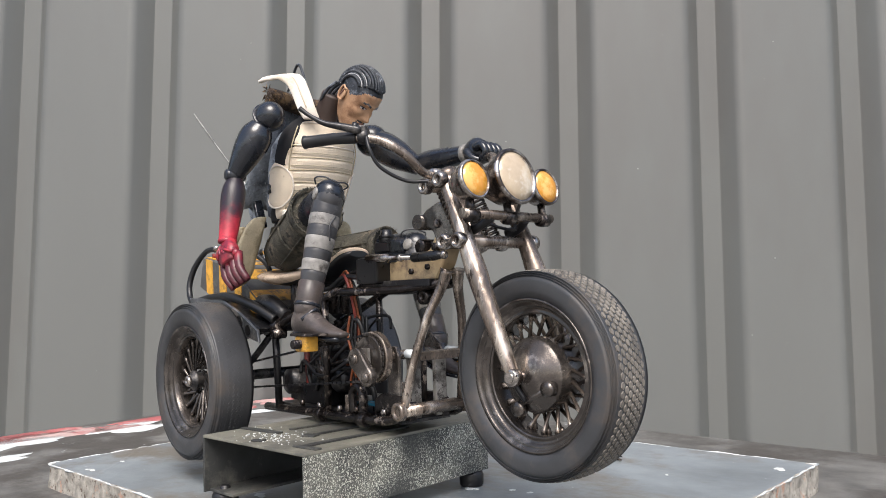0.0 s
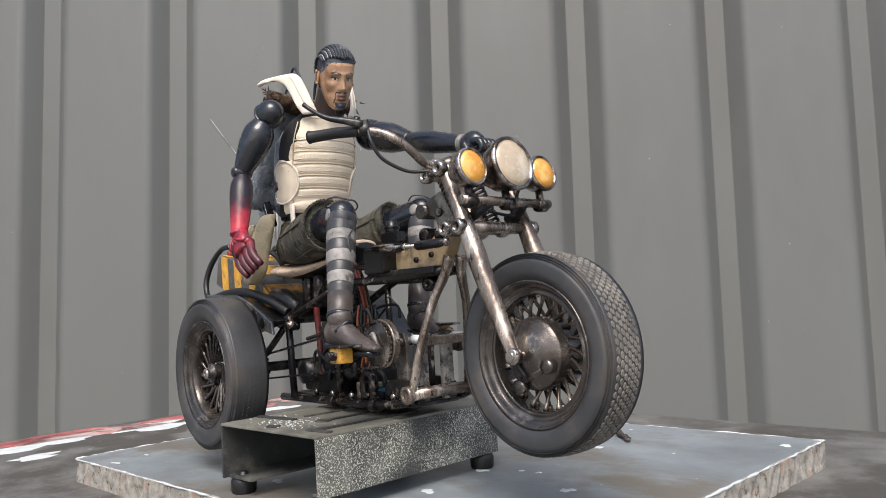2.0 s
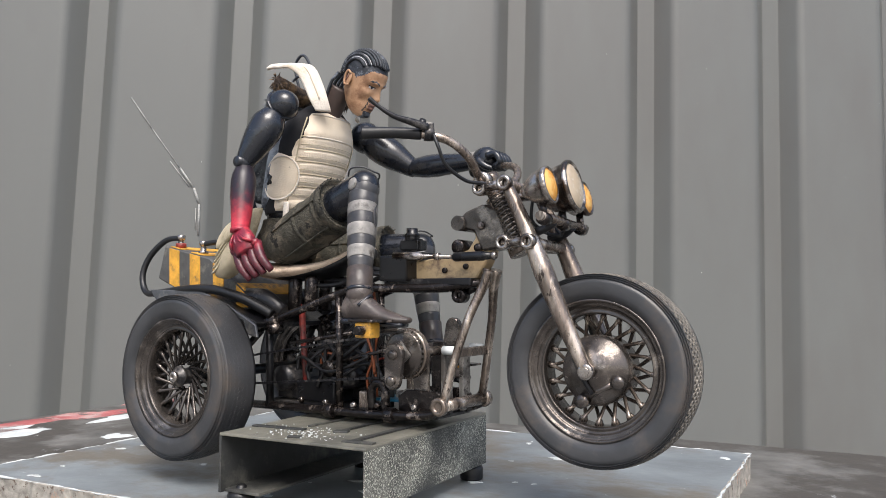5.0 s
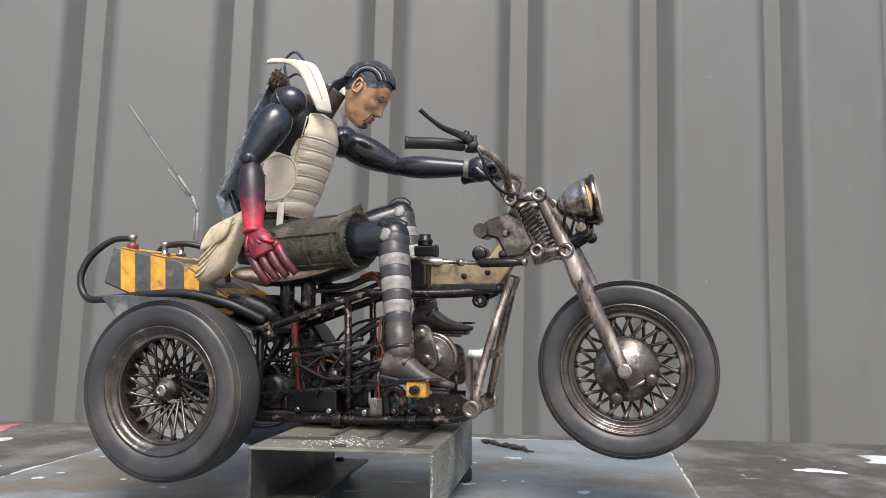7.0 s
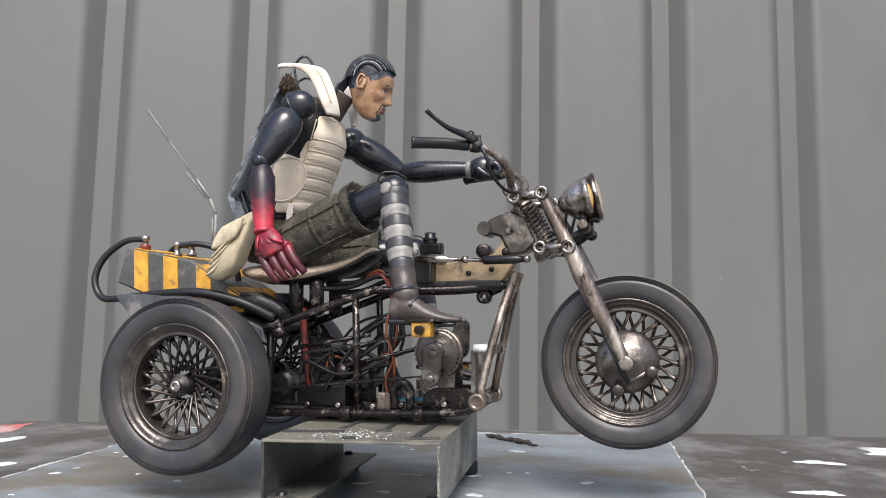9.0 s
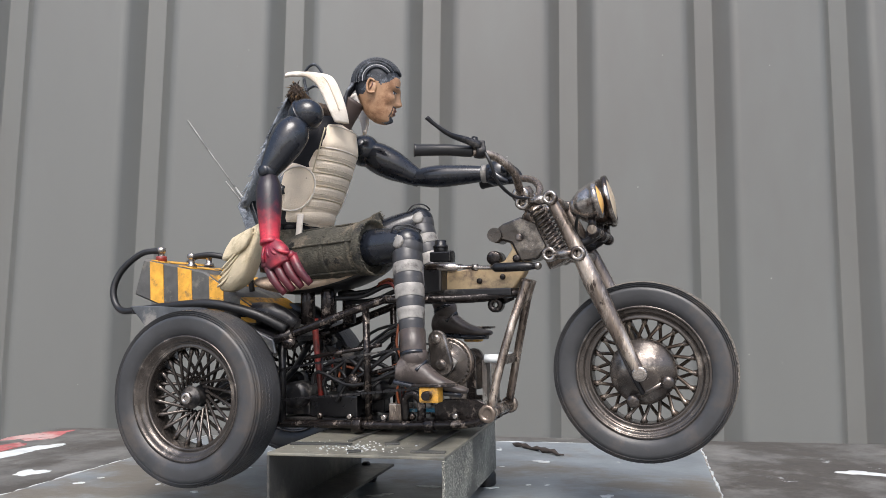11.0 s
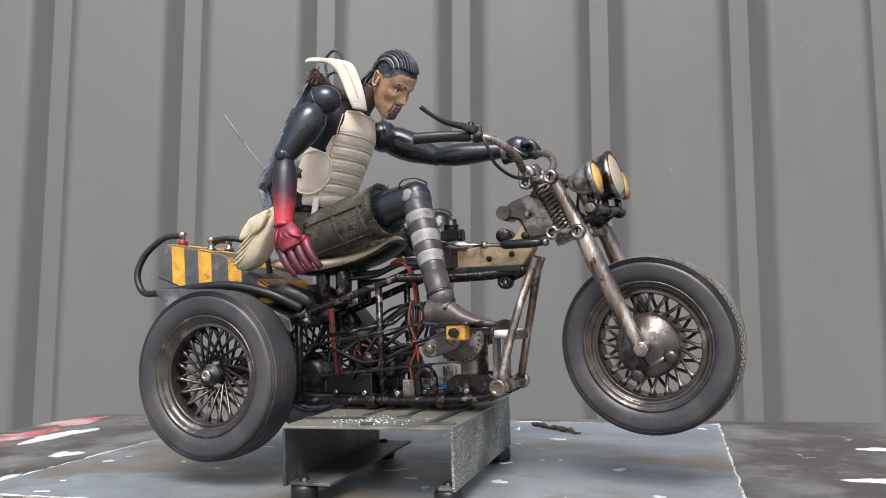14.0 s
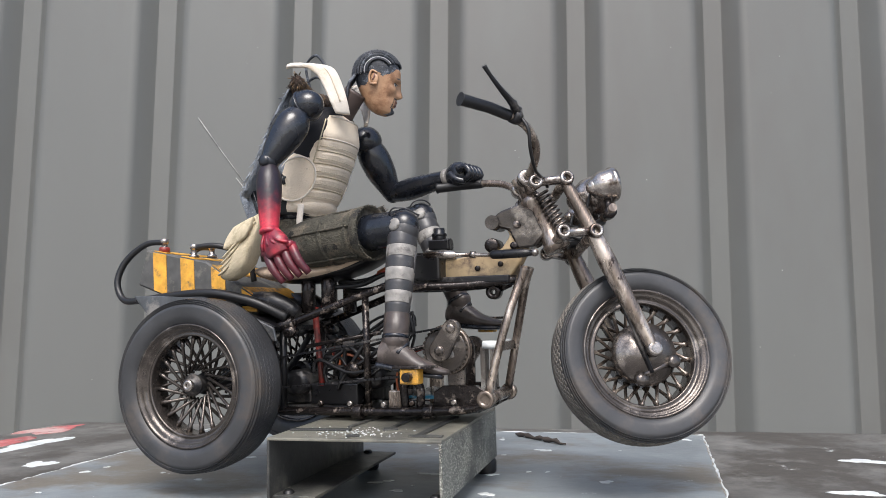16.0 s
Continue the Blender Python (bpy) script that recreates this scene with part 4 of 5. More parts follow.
lamp(0, 171, 154, 13.0, PALELENS, "round metal headlamp with worn rim")
lamp(-25, 168, 151, 8.9, AMBER, "small round metal headlamp")
lamp(25, 168, 151, 8.9, AMBER, "small round metal headlamp")
part("lens_chip", one(ball, (155.4, -3, 160.5), 1.8, 0, 8, (0.5, 1.2, 1)), BLACKRUBBER, fork)
part("lamp_bar", one(tube, [(148, -31, 152), (148, 31, 152)], 2.4, seg=12), STEEL, fork)
for y, h in ((-25, 9), (0, 8), (25, 9)):
    mt = bmesh.new()
    tube(mt, [(148, y, 151), (147, y, 151 + h)], 2.0)
    lathe(mt, [(1.4, -3.4), (3.2, -3.2), (3.4, 0), (3.2, 3.2), (1.4, 3.4)], axis_frame((148, y, 151), (0, 1, 0)), 0, 14)
    part("lamp_mount", mt, DARKSTEEL, fork)
for s in (-1, 1):
    part("bar_bracket", one(tube, [(148, 12 * s, 151), (142, 14 * s, 147), (134, 14 * s, 145)], [2.4, 2.2, 3.0], smooth=3), BLACKSTEEL, fork)
    part("lamp_wire", one(tube, [(140, 20 * s, 166), (137, 16 * s, 152), (142, 10 * s, 146), (128, 6 * s, 150)], 0.9, seg=6, smooth=5), BLACKRUBBER, fork)

wheel_set(fork, FRONT, 48.8, 33.4, 26, 15.5, 40, 0.3, "front", STEEL, RIMSTEEL, False)
drum = bmesh.new()
lathe(drum, [(3, -16.5), (7, -15.5), (12, -13.5), (15.0, -10.5), (16.6, -9.5), (17.4, -8), (17.4, 8), (16.6, 9.5), (12, 12), (3, 14)], axis_frame(FRONT, (0, 1, 0)), 0, 40)
tube(drum, [FRONT + Vector((-6, -13, -14)), FRONT + Vector((14, -13, -4))], 1.7)
lathe(drum, [(1, -15.8), (3.4, -15.6), (3.4, -11)], axis_frame(FRONT + Vector((13, 0, -5)), (0, 1, 0)), 0, 12)
lathe(drum, [(1, -15.8), (3.4, -15.6), (3.4, -11)], axis_frame(FRONT + Vector((-5, 0, -15)), (0, 1, 0)), 0, 12)
part("hub_drum", drum, RIMSTEEL, fork, "rusty brown brake drum")
part("axle", one(tube, [FRONT + Vector((0, -25, 0)), FRONT + Vector((0, 25, 0))], 2.2, seg=12), CHROME, fork)

# rear axle and wheels
part("rear_axle", one(tube, [(REAR_X, -REAR_Y, REAR_Z), (REAR_X, REAR_Y, REAR_Z)], 3.4, seg=14), BLACKSTEEL, trike)
for s in (-1, 1):
    wh = part("rear_wheel", one(lathe, [(2, -8.6), (4.0, -8.2), (4.2, -7), (6.4, -6), (6.4, -4.6), (5, -4), (5, 4), (6.4, 4.6), (6.4, 6), (4.2, 7), (2, 8.6)], axis_frame((REAR_X, REAR_Y * s, REAR_Z), (0, 1, 0)), seg=28), BLACKSTEEL, trike, "wire-spoked wheel with black tyre")
    wheel_set(wh, (REAR_X, REAR_Y * s, REAR_Z), 51.2, 34.0, 26, 8.5, 40, 0.70, "rear", RIMSTEEL, RIMSTEEL)
    part("axle_nut", one(lathe, [(0.6, 0), (3.2, 0), (3.4, 1), (3.4, 3), (1.4, 3.4), (1.4, 2.4)], axis_frame((REAR_X, (REAR_Y + 7.4) * s, REAR_Z), (0, s, 0)), seg=12), CHROME, wh)
    fend = part("rear_plate", one(plate, [(-145, 118), (-128, 99), (-104, 94), (-62, 93), (-38, 88), (-40, 96), (-66, 108), (-92, 117)], 37 * s - 1, 37 * s + 1, 0, 0.5), PLATEGREY, trike, "blue-grey worn metal side plate with round holes")
    for x, z, r in ((-64, 101, 4.4), (-52, 96, 3.4)):
        part("plate_hole", one(lathe, [(r, -1.6), (r, 1.6)], axis_frame((x, 37 * s, z), (0, 1, 0)), seg=20), BLACKRUBBER, fend)
part("rear_pan", one(plate, [(-146, 117), (-92, 117), (-40, 97), (-42, 94), (-92, 113), (-145, 113)], -36, 36, 0, 0.4), BLACKSTEEL, trike)

# hazard-striped box behind the seat
HB = [(-152, 126), (-145, 149), (-97, 139), (-52, 110), (-62, 104), (-128, 117)]
hz = part("hazard_box", one(plate, HB, -27, 27, 0, 1.2), HAZARDBLACK, trike, "box with yellow and black hazard stripes")


def box_z(x):
    top = float(np.interp(x, [-145, -97, -52], [149, 139, 110]))
    low = float(np.interp(x, [-152, -128, -62, -52], [126, 117, 104, 109]))
    return low, top


for x in (-139, -117, -93, -70):
    lo0, hi0 = box_z(x)
    lo1, hi1 = box_z(x + 10.5)
    for s in (-1, 1):
        part("yellow_stripe", one(plate, [(x, hi0 - 0.8), (x + 10.5, hi1 - 0.8), (x + 11.5, lo1 + 1.0), (x + 1, lo0 + 1.0)], 27 * s, 27.5 * s, 0, 0), YELLOW, hz, "worn yellow stripe")
    tp = bmesh.new()
    a, b = box_z(x)[1], box_z(x + 10.5)[1]
    rings_skin(tp, [[V((x, -26.4, a)), V((x, 26.4, a)), V((x, 26.4, a + 0.5)), V((x, -26.4, a + 0.5))], [V((x + 10.5, -26.4, b)), V((x + 10.5, 26.4, b)), V((x + 10.5, 26.4, b + 0.5)), V((x + 10.5, -26.4, b + 0.5))]], 0, False)
    part("yellow_stripe", tp, YELLOW, hz)
for x, y, z in ((-136, -20, 147), (-112, -20, 142), (-124, 14, 145)):
    kb = bmesh.new()
    lathe(kb, [(3.4, 0), (3.4, 2), (2, 2.6), (2, 6), (2.8, 6.4), (2.8, 9), (1, 9.6)], axis_frame((x, y, z), (0, 0, 1)), 0, 14)
    part("hose_fitting", kb, CHROME, trike)
part("red_cap", one(lathe, [(3.6, -1), (3.6, 2.2), (3, 2.6)], axis_frame((-136, -20, 148), (0, 0, 1)), seg=14), REDMETAL, trike)
part("hose", one(tube, [(-136, -20, 154), (-150, -22, 153), (-164, -25, 142), (-168, -28, 128), (-160, -30, 116), (-140, -33, 116), (-112, -36, 118), (-84, -36, 118), (-58, -32, 112), (-38, -26, 102)], [2.0, 2.0, 2.2, 2.2, 2.2, 2.2, 2.4, 3.0, 3.2, 3.0], seg=10, smooth=6), BLACKRUBBER, trike, "black rubber hose")
part("hose", one(tube, [(-112, -20, 149), (-98, -18, 150), (-84, -14, 146), (-76, -10, 138), (-74, -8, 126)], 1.9, seg=10, smooth=6), BLACKRUBBER, trike, "black rubber hose")
part("hose", one(tube, [(-124, 14, 152), (-140, 18, 152), (-152, 22, 140), (-154, 28, 122), (-120, 34, 118), (-60, 30, 112)], 2.0, seg=10, smooth=6), BLACKRUBBER, trike, "black rubber hose")
tr = bmesh.new()
for y in (-22, 22):
    tube(tr, [(-74, y, 112), (-50, y, 112), (-34, y * 0.9, 104)], [6, 6.5, 4], seg=12, smooth=3)
part("shock_tube", tr, BLACKSTEEL, trike)

# seat
seat = bmesh.new()
Yv, Zv = (0, 1, 0), (0, 0, 1)
loft(seat, [((-66, 0, 131), 12, 1.5, Yv, Zv), ((-62, 0, 131), 25, 4.5, Yv, Zv), ((-48, 0, 129), 31, 5.5, Yv, Zv), ((-26, 0, 129), 28, 5, Yv, Zv), ((-8, 0, 132), 19, 4.4, Yv, Zv), ((6, 0, 137), 14, 4.0, Yv, Zv), ((15, 0, 142), 11, 3.2, Yv, Zv), ((18, 0, 143.5), 5, 1.5, Yv, Zv)], 0, 28)
part("seat", seat, SEATHIDE, trike, "pale tan leather saddle")
pan = bmesh.new()
loft(pan, [((-58, 0, 128), 18, 2.0, Yv, Zv), ((-46, 0, 127), 25, 3.6, Yv, Zv), ((-26, 0, 127), 23, 3.6, Yv, Zv), ((-8, 0, 130), 17, 3.6, Yv, Zv), ((6, 0, 134.6), 13.6, 3.8, Yv, Zv), ((15, 0, 139.4), 11.6, 3.6, Yv, Zv), ((19.5, 0, 141.4), 6, 2.0, Yv, Zv)], 0, 28)
part("seat_pan", pan, BLACKRUBBER, trike, "black underside of the saddle")
for x, y in ((-30, -14), (-16, -14), (-30, 14), (-16, 14)):
    part("seat_post", one(lathe, [(2, 104), (4.4, 105), (4.4, 124), (3, 126)], Matrix.Translation((x, y, 0)), seg=16), DARKSTEEL, trike)


# ---- the doll on the saddle: body in one mesh, and the limbs and head that move ----
DOLL_MATS = [LIMB, VEST, COLLAR, FUR, SHORTS, POUCH, REDHAND, BLUECLOTH, SKIN, GREYARMOUR, BOOT, HAIR, BANDGREY, NECKBROWN, SCALP, LIPS, CLOTHBLACK]
mLIMB, mVEST, mCOLLAR, mFUR, mSHORTS, mPOUCH, mRED, mBLUE, mSKIN, mGREY, mBOOT, mHAIR, mBAND, mNECK, mSCALP, mLIPS, mCLOTH = range(17)
Xv = (1, 0, 0)
# height, middle x, half depth, half width
TORSO = [(166, -43, 16.2, 22), (171, -42, 17, 23), (184, -37, 18, 25), (200, -31, 19, 27), (214, -26, 18.5, 27), (226, -22, 14, 22), (234, -19, 8, 12)]


def torso_point(angle, z, off=0.0):
    zs = [s[0] for s in TORSO]
    cx, a, b = (float(np.interp(z, zs, [s[i] for s in TORSO])) for i in (1, 2, 3))
    c, s = math.cos(radians(angle)), math.sin(radians(angle))
    c, s = math.copysign(abs(c) ** 0.85, c), math.copysign(abs(s) ** 0.85, s)
    return Vector((cx + (a + off) * c, (b + off) * s, z))


def torso_patch(bm, a0, a1, z0, z1, off, mi, rnd=3.0, n=14, k=12, drop=0.0):
    """A padded panel that lies on the body; rnd rounds its corners."""
    outer = []
    for j in range(k):
        v = -1 + 2 * j / (k - 1)
        w = max(0.15, 1 - abs(v) ** (rnd * 2)) ** 0.5
        row = []
        for i in range(n):
            u = -1 + 2 * i / (n - 1)
            ang = (a0 + a1) / 2 + (a1 - a0) / 2 * u * w
            z = (z0 + z1) / 2 + (z1 - z0) / 2 * v + drop * u
            edge = max(0.0, 1 - max(abs(u), abs(v)) ** 8)
            row.append(V(torso_point(ang, z, off * edge + 0.1)))
        outer.append(row)
    start = len(bm.faces)
    vs = [[bm.verts.new(p) for p in r] for r in outer]
    for r0, r1 in zip(vs, vs[1:]):
        for i in range(n - 1):
            bm.faces.new((r0[i], r0[i + 1], r1[i + 1], r1[i]))
    stamp(bm, start, mi, True)


def limb(bm, a, b, radii, mi, seg=18, flat=1.0):
    a, b = Vector(a), Vector(b)
    d = (b - a).normalized()
    u = d.cross(Vector((0, 1, 0))).normalized()
    w = d.cross(u)
    n = len(radii)
    loft(bm, [(a.lerp(b, i / (n - 1)), r, r * flat, u, w) for i, r in enumerate(radii)], mi, seg)


SHOULDER_R, ELBOW_R, WRIST_R = Vector((-16, -39, 228)), Vector((-31.5, -55, 192.5)), Vector((-25, -64, 150.5))
SHOULDER_L = Vector((-15, 38, 221))


def cape(bm):
    """Frayed slate cloth that hangs down the back from the collar."""
    fr = random.Random(23)
    n, k = 26, 16
    rows = []
    for side in (0, 1):
        for j in range(k + 1):
            v = j / k
            row = []
            for i in range(n + 1):
                u = -1 + 2 * i / n
                x = -38 - 28 * v + 3 * u * u * (1 - 0.3 * v) + 0.9 * math.sin(9 * u + 4 * v) + side * 1.6
                y = (30 + 8 * v) * u
                z = 243 - 66 * v + (fr.uniform(-2.5, 1.5) if j == k else 0)
                if i in (0, n):
                    y += fr.uniform(-1.2, 1.2)
                row.append(bm.verts.new(V((x, y, z))))
            rows.append(row)
    start = len(bm.faces)
    for base in (0, k + 1):
        for a, b in zip(rows[base:base + k], rows[base + 1:base + k + 1]):
            for i in range(n):
                bm.faces.new((a[i], a[i + 1], b[i + 1], b[i]))
    front, back = rows[:k + 1], rows[k + 1:]
    for i in range(n):
        bm.faces.new((front[0][i], front[0][i + 1], back[0][i + 1], back[0][i]))
        bm.faces.new((front[k][i], front[k][i + 1], back[k][i + 1], back[k][i]))
    for j in range(k):
        for i in (0, n):
            bm.faces.new((front[j][i], front[j + 1][i], back[j + 1][i], back[j][i]))
    stamp(bm, start, mBLUE, True)
    for s in (-1, 1):
        for j in range(60):
            v = fr.random()
            p = Vector((-38 - 28 * v + 3 * (1 - 0.3 * v), (30 + 8 * v) * s, 243 - 66 * v))
            tube(bm, [p, p + Vector((fr.uniform(-3, 1), s * fr.uniform(0, 2), fr.uniform(-4, 0)))], [0.35, 0.12], mBLUE, 4)


def body_mesh():
    bm = bmesh.new()
    loft(bm, [((x, 0, z), a, b, Xv, Yv) for z, x, a, b in TORSO], mCLOTH, 32, 2.3)
    torso_patch(bm, -86, 86, 165, 202, 0.5, mVEST, 9, 30, 16)
    torso_patch(bm, -68, 68, 196, 213, 0.6, mVEST, 2.2, 26, 12)
    # quilted bands, side flaps and hem of the vest
    for i, z in enumerate((178, 185.5, 193, 200.5, 208)):
        torso_patch(bm, -56 + i, 56 - i, z - 3.7, z + 3.5, 0.9, mVEST, 8, 22, 7)
        tube(bm, [torso_point(a, z + 3.7, 0.6) for a in range(-56, 57, 8)], 0.45, mPOUCH, 6, 2)
        tube(bm, [torso_point(a, z - 1.2, 0.8) for a in range(-54, 55, 12)], 0.3, mPOUCH, 5, 2)
    torso_patch(bm, -54, 54, 209, 229, 1.0, mVEST, 5, 22, 10)
    for z in (211.5, 226):
        tube(bm, [torso_point(a, z, 0.9) for a in range(-48, 49, 8)], 0.5, mCOLLAR, 6, 2)
    for s in (-1, 1):
        torso_patch(bm, s * 42, s * 118, 173, 201, 1.6, mVEST, 1.3, 18, 14, 2.0)
        rim = []
        for k in range(25):
            a = 2 * math.pi * k / 24
            rim.append(torso_point(s * (80 + 35 * math.cos(a)), 187 + 13 * math.sin(a) + 1.6 * math.cos(a), 1.5))
        tube(bm, rim, 0.6, mCOLLAR, 6, 1)
        tube(bm, [torso_point(s * 104, 190, 1.8), torso_point(s * 98, 187, 1.9), torso_point(s * 94, 184, 1.9)], 1.1, mLIMB, 6, 1)
        tube(bm, [torso_point(s * 102, 184, 1.8), torso_point(s * 96, 189, 1.9)], 0.9, mLIMB, 6, 1)
        tube(bm, [torso_point(s * 57, z, 1.0) for z in (172, 185, 200, 212, 224)], 0.4, mPOUCH, 6, 3)
    torso_patch(bm, -75, 75, 166, 175, 1.6, mVEST, 6, 22, 5)
    torso_patch(bm, 95, 265, 166, 228, 2.6, mBLUE, 3, 20, 14)
    cape(bm)
    # neck
    limb(bm, (-19, 0, 224), (-3, 0, 245), [8.4, 8.0, 7.6, 7.4, 7.2], mNECK)
    # collar straps that stand up from the chest and fold back over the shoulders, and the fleece under them
    for s in (-1, 1):
        loft(bm, [((-31, 37 * s, 254), 1.5, 0.9, (0.5, s, 0), (0.2, 0, 1)), ((-26, 33 * s, 255.5), 5.0, 1.3, (0.7, -0.7 * s, 0), (0, 0.2 * s, 1)), ((-18, 27 * s, 256), 5.8, 1.4, (0.7, -0.7 * s, 0.1), (-0.1, 0.3 * s, 1)), ((-12, 23 * s, 252.5), 6.0, 1.4, (0.8, -0.6 * s, 0.3), (0.4, 0.7 * s, 0.6)), ((-8, 21 * s, 244), 6.0, 1.4, (0.8, -0.6 * s, 0.1), (0.5, 0.8 * s, 0.3)), ((-5, 19 * s, 234), 5.6, 1.4, (0.7, -0.7 * s, 0.1), (0.6, 0.8 * s, 0.1)), ((-4, 16 * s, 227), 5.0, 1.2, (0.5, -0.8 * s, 0), (0.9, 0.4 * s, 0))], mCOLLAR, 16, 3.0)
        tube(bm, [(-28, 32 * s, 257), (-18, 26 * s, 257.4), (-10.5, 23.6 * s, 253), (-6.6, 22 * s, 244), (-3.6, 20 * s, 234)], 0.45, mVEST, 5, 4)
    loft(bm, [((-26, -33, 246), 3.5, 3.5, Xv, Zv), ((-31, -24, 245), 6, 5.5, Xv, Zv), ((-35, 0, 243), 6.5, 6, Xv, Zv), ((-31, 24, 245), 6, 5.5, Xv, Zv), ((-26, 33, 246), 3.5, 3.5, Xv, Zv)], mFUR, 16)
    fz = random.Random(17)
    for _ in range(420):
        y = fz.uniform(-36, 36)
        base = Vector((-35 + 9 * (y / 33) ** 2, y, 244 + 2 * abs(y) / 33))
        d = Vector((fz.gauss(0, 1), fz.gauss(0, 0.7), fz.gauss(-0.2, 1))).normalized()
        tube(bm, [base + d * 3.4, base + d * fz.uniform(5.5, 7.5) + Vector((0, 0, -1.2))], [0.5, 0.12], mFUR, 4)
    tube(bm, [(-30, -10, 246), (-33, -11, 262), (-25, -12, 268), (-17, -13, 258), (-12, -13, 244)], 0.9, mHAIR, 8, 6)
    tube(bm, [(-26, -20, 249), (-20, -20, 251), (-14, -18, 247), (-8, -12, 240)], 0.8, mHAIR, 8, 5)
    # pelvis in cloth shorts, belt, pouches
    loft(bm, [((-44, 0, 162), 15.5, 20, Xv, Yv), ((-42, 0, 170), 16, 21.5, Xv, Yv)], mLIMB, 24, 2.3)
    loft(bm, [((-50, 0, 138), 17, 22, Xv, Yv), ((-48, 0, 148), 19, 25, Xv, Yv), ((-46, 0, 158), 17, 22, Xv, Yv), ((-45, 0, 163), 16.4, 21.4, Xv, Yv)], mSHORTS, 26, 2.4)
    for s in (-1, 1):
        u, w = (0.9, 0.2 * s, 0.3), (0, 1, 0)
        loft(bm, [((-50, 28 * s, 168), 4, 3, u, w), ((-53, 31 * s, 164), 9, 6, u, w), ((-58, 34 * s, 152), 11.5, 8, u, w), ((-63, 36 * s, 140), 13, 8.5, u, w), ((-66, 36 * s, 131), 12, 7.5, u, w), ((-66, 36 * s, 127), 6, 4, u, w)], mPOUCH, 24, 4.5)
        loft(bm, [((-60, 39 * s, 160), 9, 2.5, u, w), ((-61, 42 * s, 154), 11, 2.8, u, w), ((-63, 43 * s, 148), 10.5, 2.2, u, w), ((-64, 43 * s, 146), 6, 1.0, u, w)], mPOUCH, 20, 4.5)
        for k in range(4):
            tube(bm, [(-50 - 5 * k, (41.5 + 0.4 * k) * s, 160 - 6 * k), (-62 - 2 * k, (44.5 - 0.3 * k) * s, 147 - 4.5 * k), (-73 - k, 42 * s, 139 - 3.5 * k)], 0.7, mPOUCH, 6, 4)
    block(bm, (9, 5, 20), at=(-65, -24, 172), turn=(0, -22, 0), mi=mBLUE, bevel=1.4)
    block(bm, (3, 6, 21), at=(-60, -24, 173), turn=(0, -22, 0), mi=mLIMB, bevel=0.8)
    block(bm, (4, 2, 16), at=(-31, -22, 164), turn=(0, 6, 0), mi=mCOLLAR, bevel=0.8)
    # the arm that hangs down
    ball(bm, SHOULDER_R, 10.0, mLIMB, 24, (1.1, 0.9, 0.95))
    lathe(bm, [(9.4, -0.5), (10.35, -0.4), (10.35, 0.4), (9.4, 0.5)], axis_frame(SHOULDER_R, (0.9, -0.2, 0.45)), mLIMB, 28)
    limb(bm, SHOULDER_R + Vector((-2.5, -3.5, -5)), ELBOW_R, [7.0, 10.0, 10.6, 10.0, 8.8, 7.4, 5.6], mLIMB, 22, 0.94)
    ball(bm, ELBOW_R, 5.8, mLIMB, 16)
    lathe(bm, [(1, -6.2), (3.2, -6.0), (3.2, 6.0), (1, 6.2)], axis_frame(ELBOW_R, (0, 1, 0)), mLIMB, 14)
    limb(bm, ELBOW_R + Vector((0, 0, -3)), WRIST_R, [5.0, 6.9, 7.3, 7.1, 6.6, 6.1, 5.6, 5.2], mRED, 22)
    lathe(bm, [(4.6, -1.4), (5.7, -1.0), (5.7, 1.0), (4.6, 1.4)], axis_frame(WRIST_R, (0.12, -0.18, -1)), mRED, 20)
    hand_dir = Vector((14, -4, -26)).normalized()
    limb(bm, WRIST_R, WRIST_R + hand_dir * 16, [5.4, 7.4, 8.8, 8.4, 7.0], mRED, 16, 0.62)
    for k in range(4):
        p = WRIST_R + hand_dir * 13 + Vector((-7 + 5.0 * k, 0.6 * k, 1.6 * k - 1))
        tube(bm, [p, p + hand_dir * 8 + Vector((2, -1, -2)), p + hand_dir * 13 + Vector((5, 2, -5))], [2.7, 2.5, 1.9], mRED, 10, 3)
        ball(bm, p + Vector((0, -1.6, 0)), 2.5, mRED, 10)
        tube(bm, [WRIST_R + hand_dir * 3 + Vector((-2.4 + 1.6 * k, -3.8, 0)), WRIST_R + hand_dir * 9 + Vector((-5 + 3.4 * k, -5.2, k * 0.8)), p + Vector((0, -3.6, 1))], [0.5, 0.9, 1.1], mRED, 6, 4)
        lathe(bm, [(2.2, -0.4), (2.85, 0), (2.2, 0.4)], axis_frame(p + hand_dir * 7.4 + Vector((1.8, -0.9, -1.8)), hand_dir), mRED, 10)
    tube(bm, [WRIST_R + Vector((6, -2, -6)), WRIST_R + Vector((13, 0, -14)), WRIST_R + Vector((16, 2, -22))], [3.0, 2.6, 1.9], mRED, 10, 3)
    return bm


doll = part("doll", body_mesh(), DOLL_MATS)
tagged(doll, "jointed black doll in cream vest and olive shorts", "doll")
TURNED.append((doll, TRIKE_AT))


# height, front, back, half width of the head
SKULL = [(-11, 18.5, 9, 3.5), (-9, 21, 4, 6.4), (-5, 21.6, -1, 8.6), (0, 21.8, -4.5, 10.2), (6, 21.8, -9, 11.8), (12, 21.4, -12.5, 12.7), (18, 22.4, -14.2, 13.6), (24, 21.6, -14.2, 13.9), (29, 18.6, -12.5, 12.9), (33, 13.4, -9, 10.4), (36, 8.4, -3.4, 5.4), (37.2, 5, 0, 1.4)]
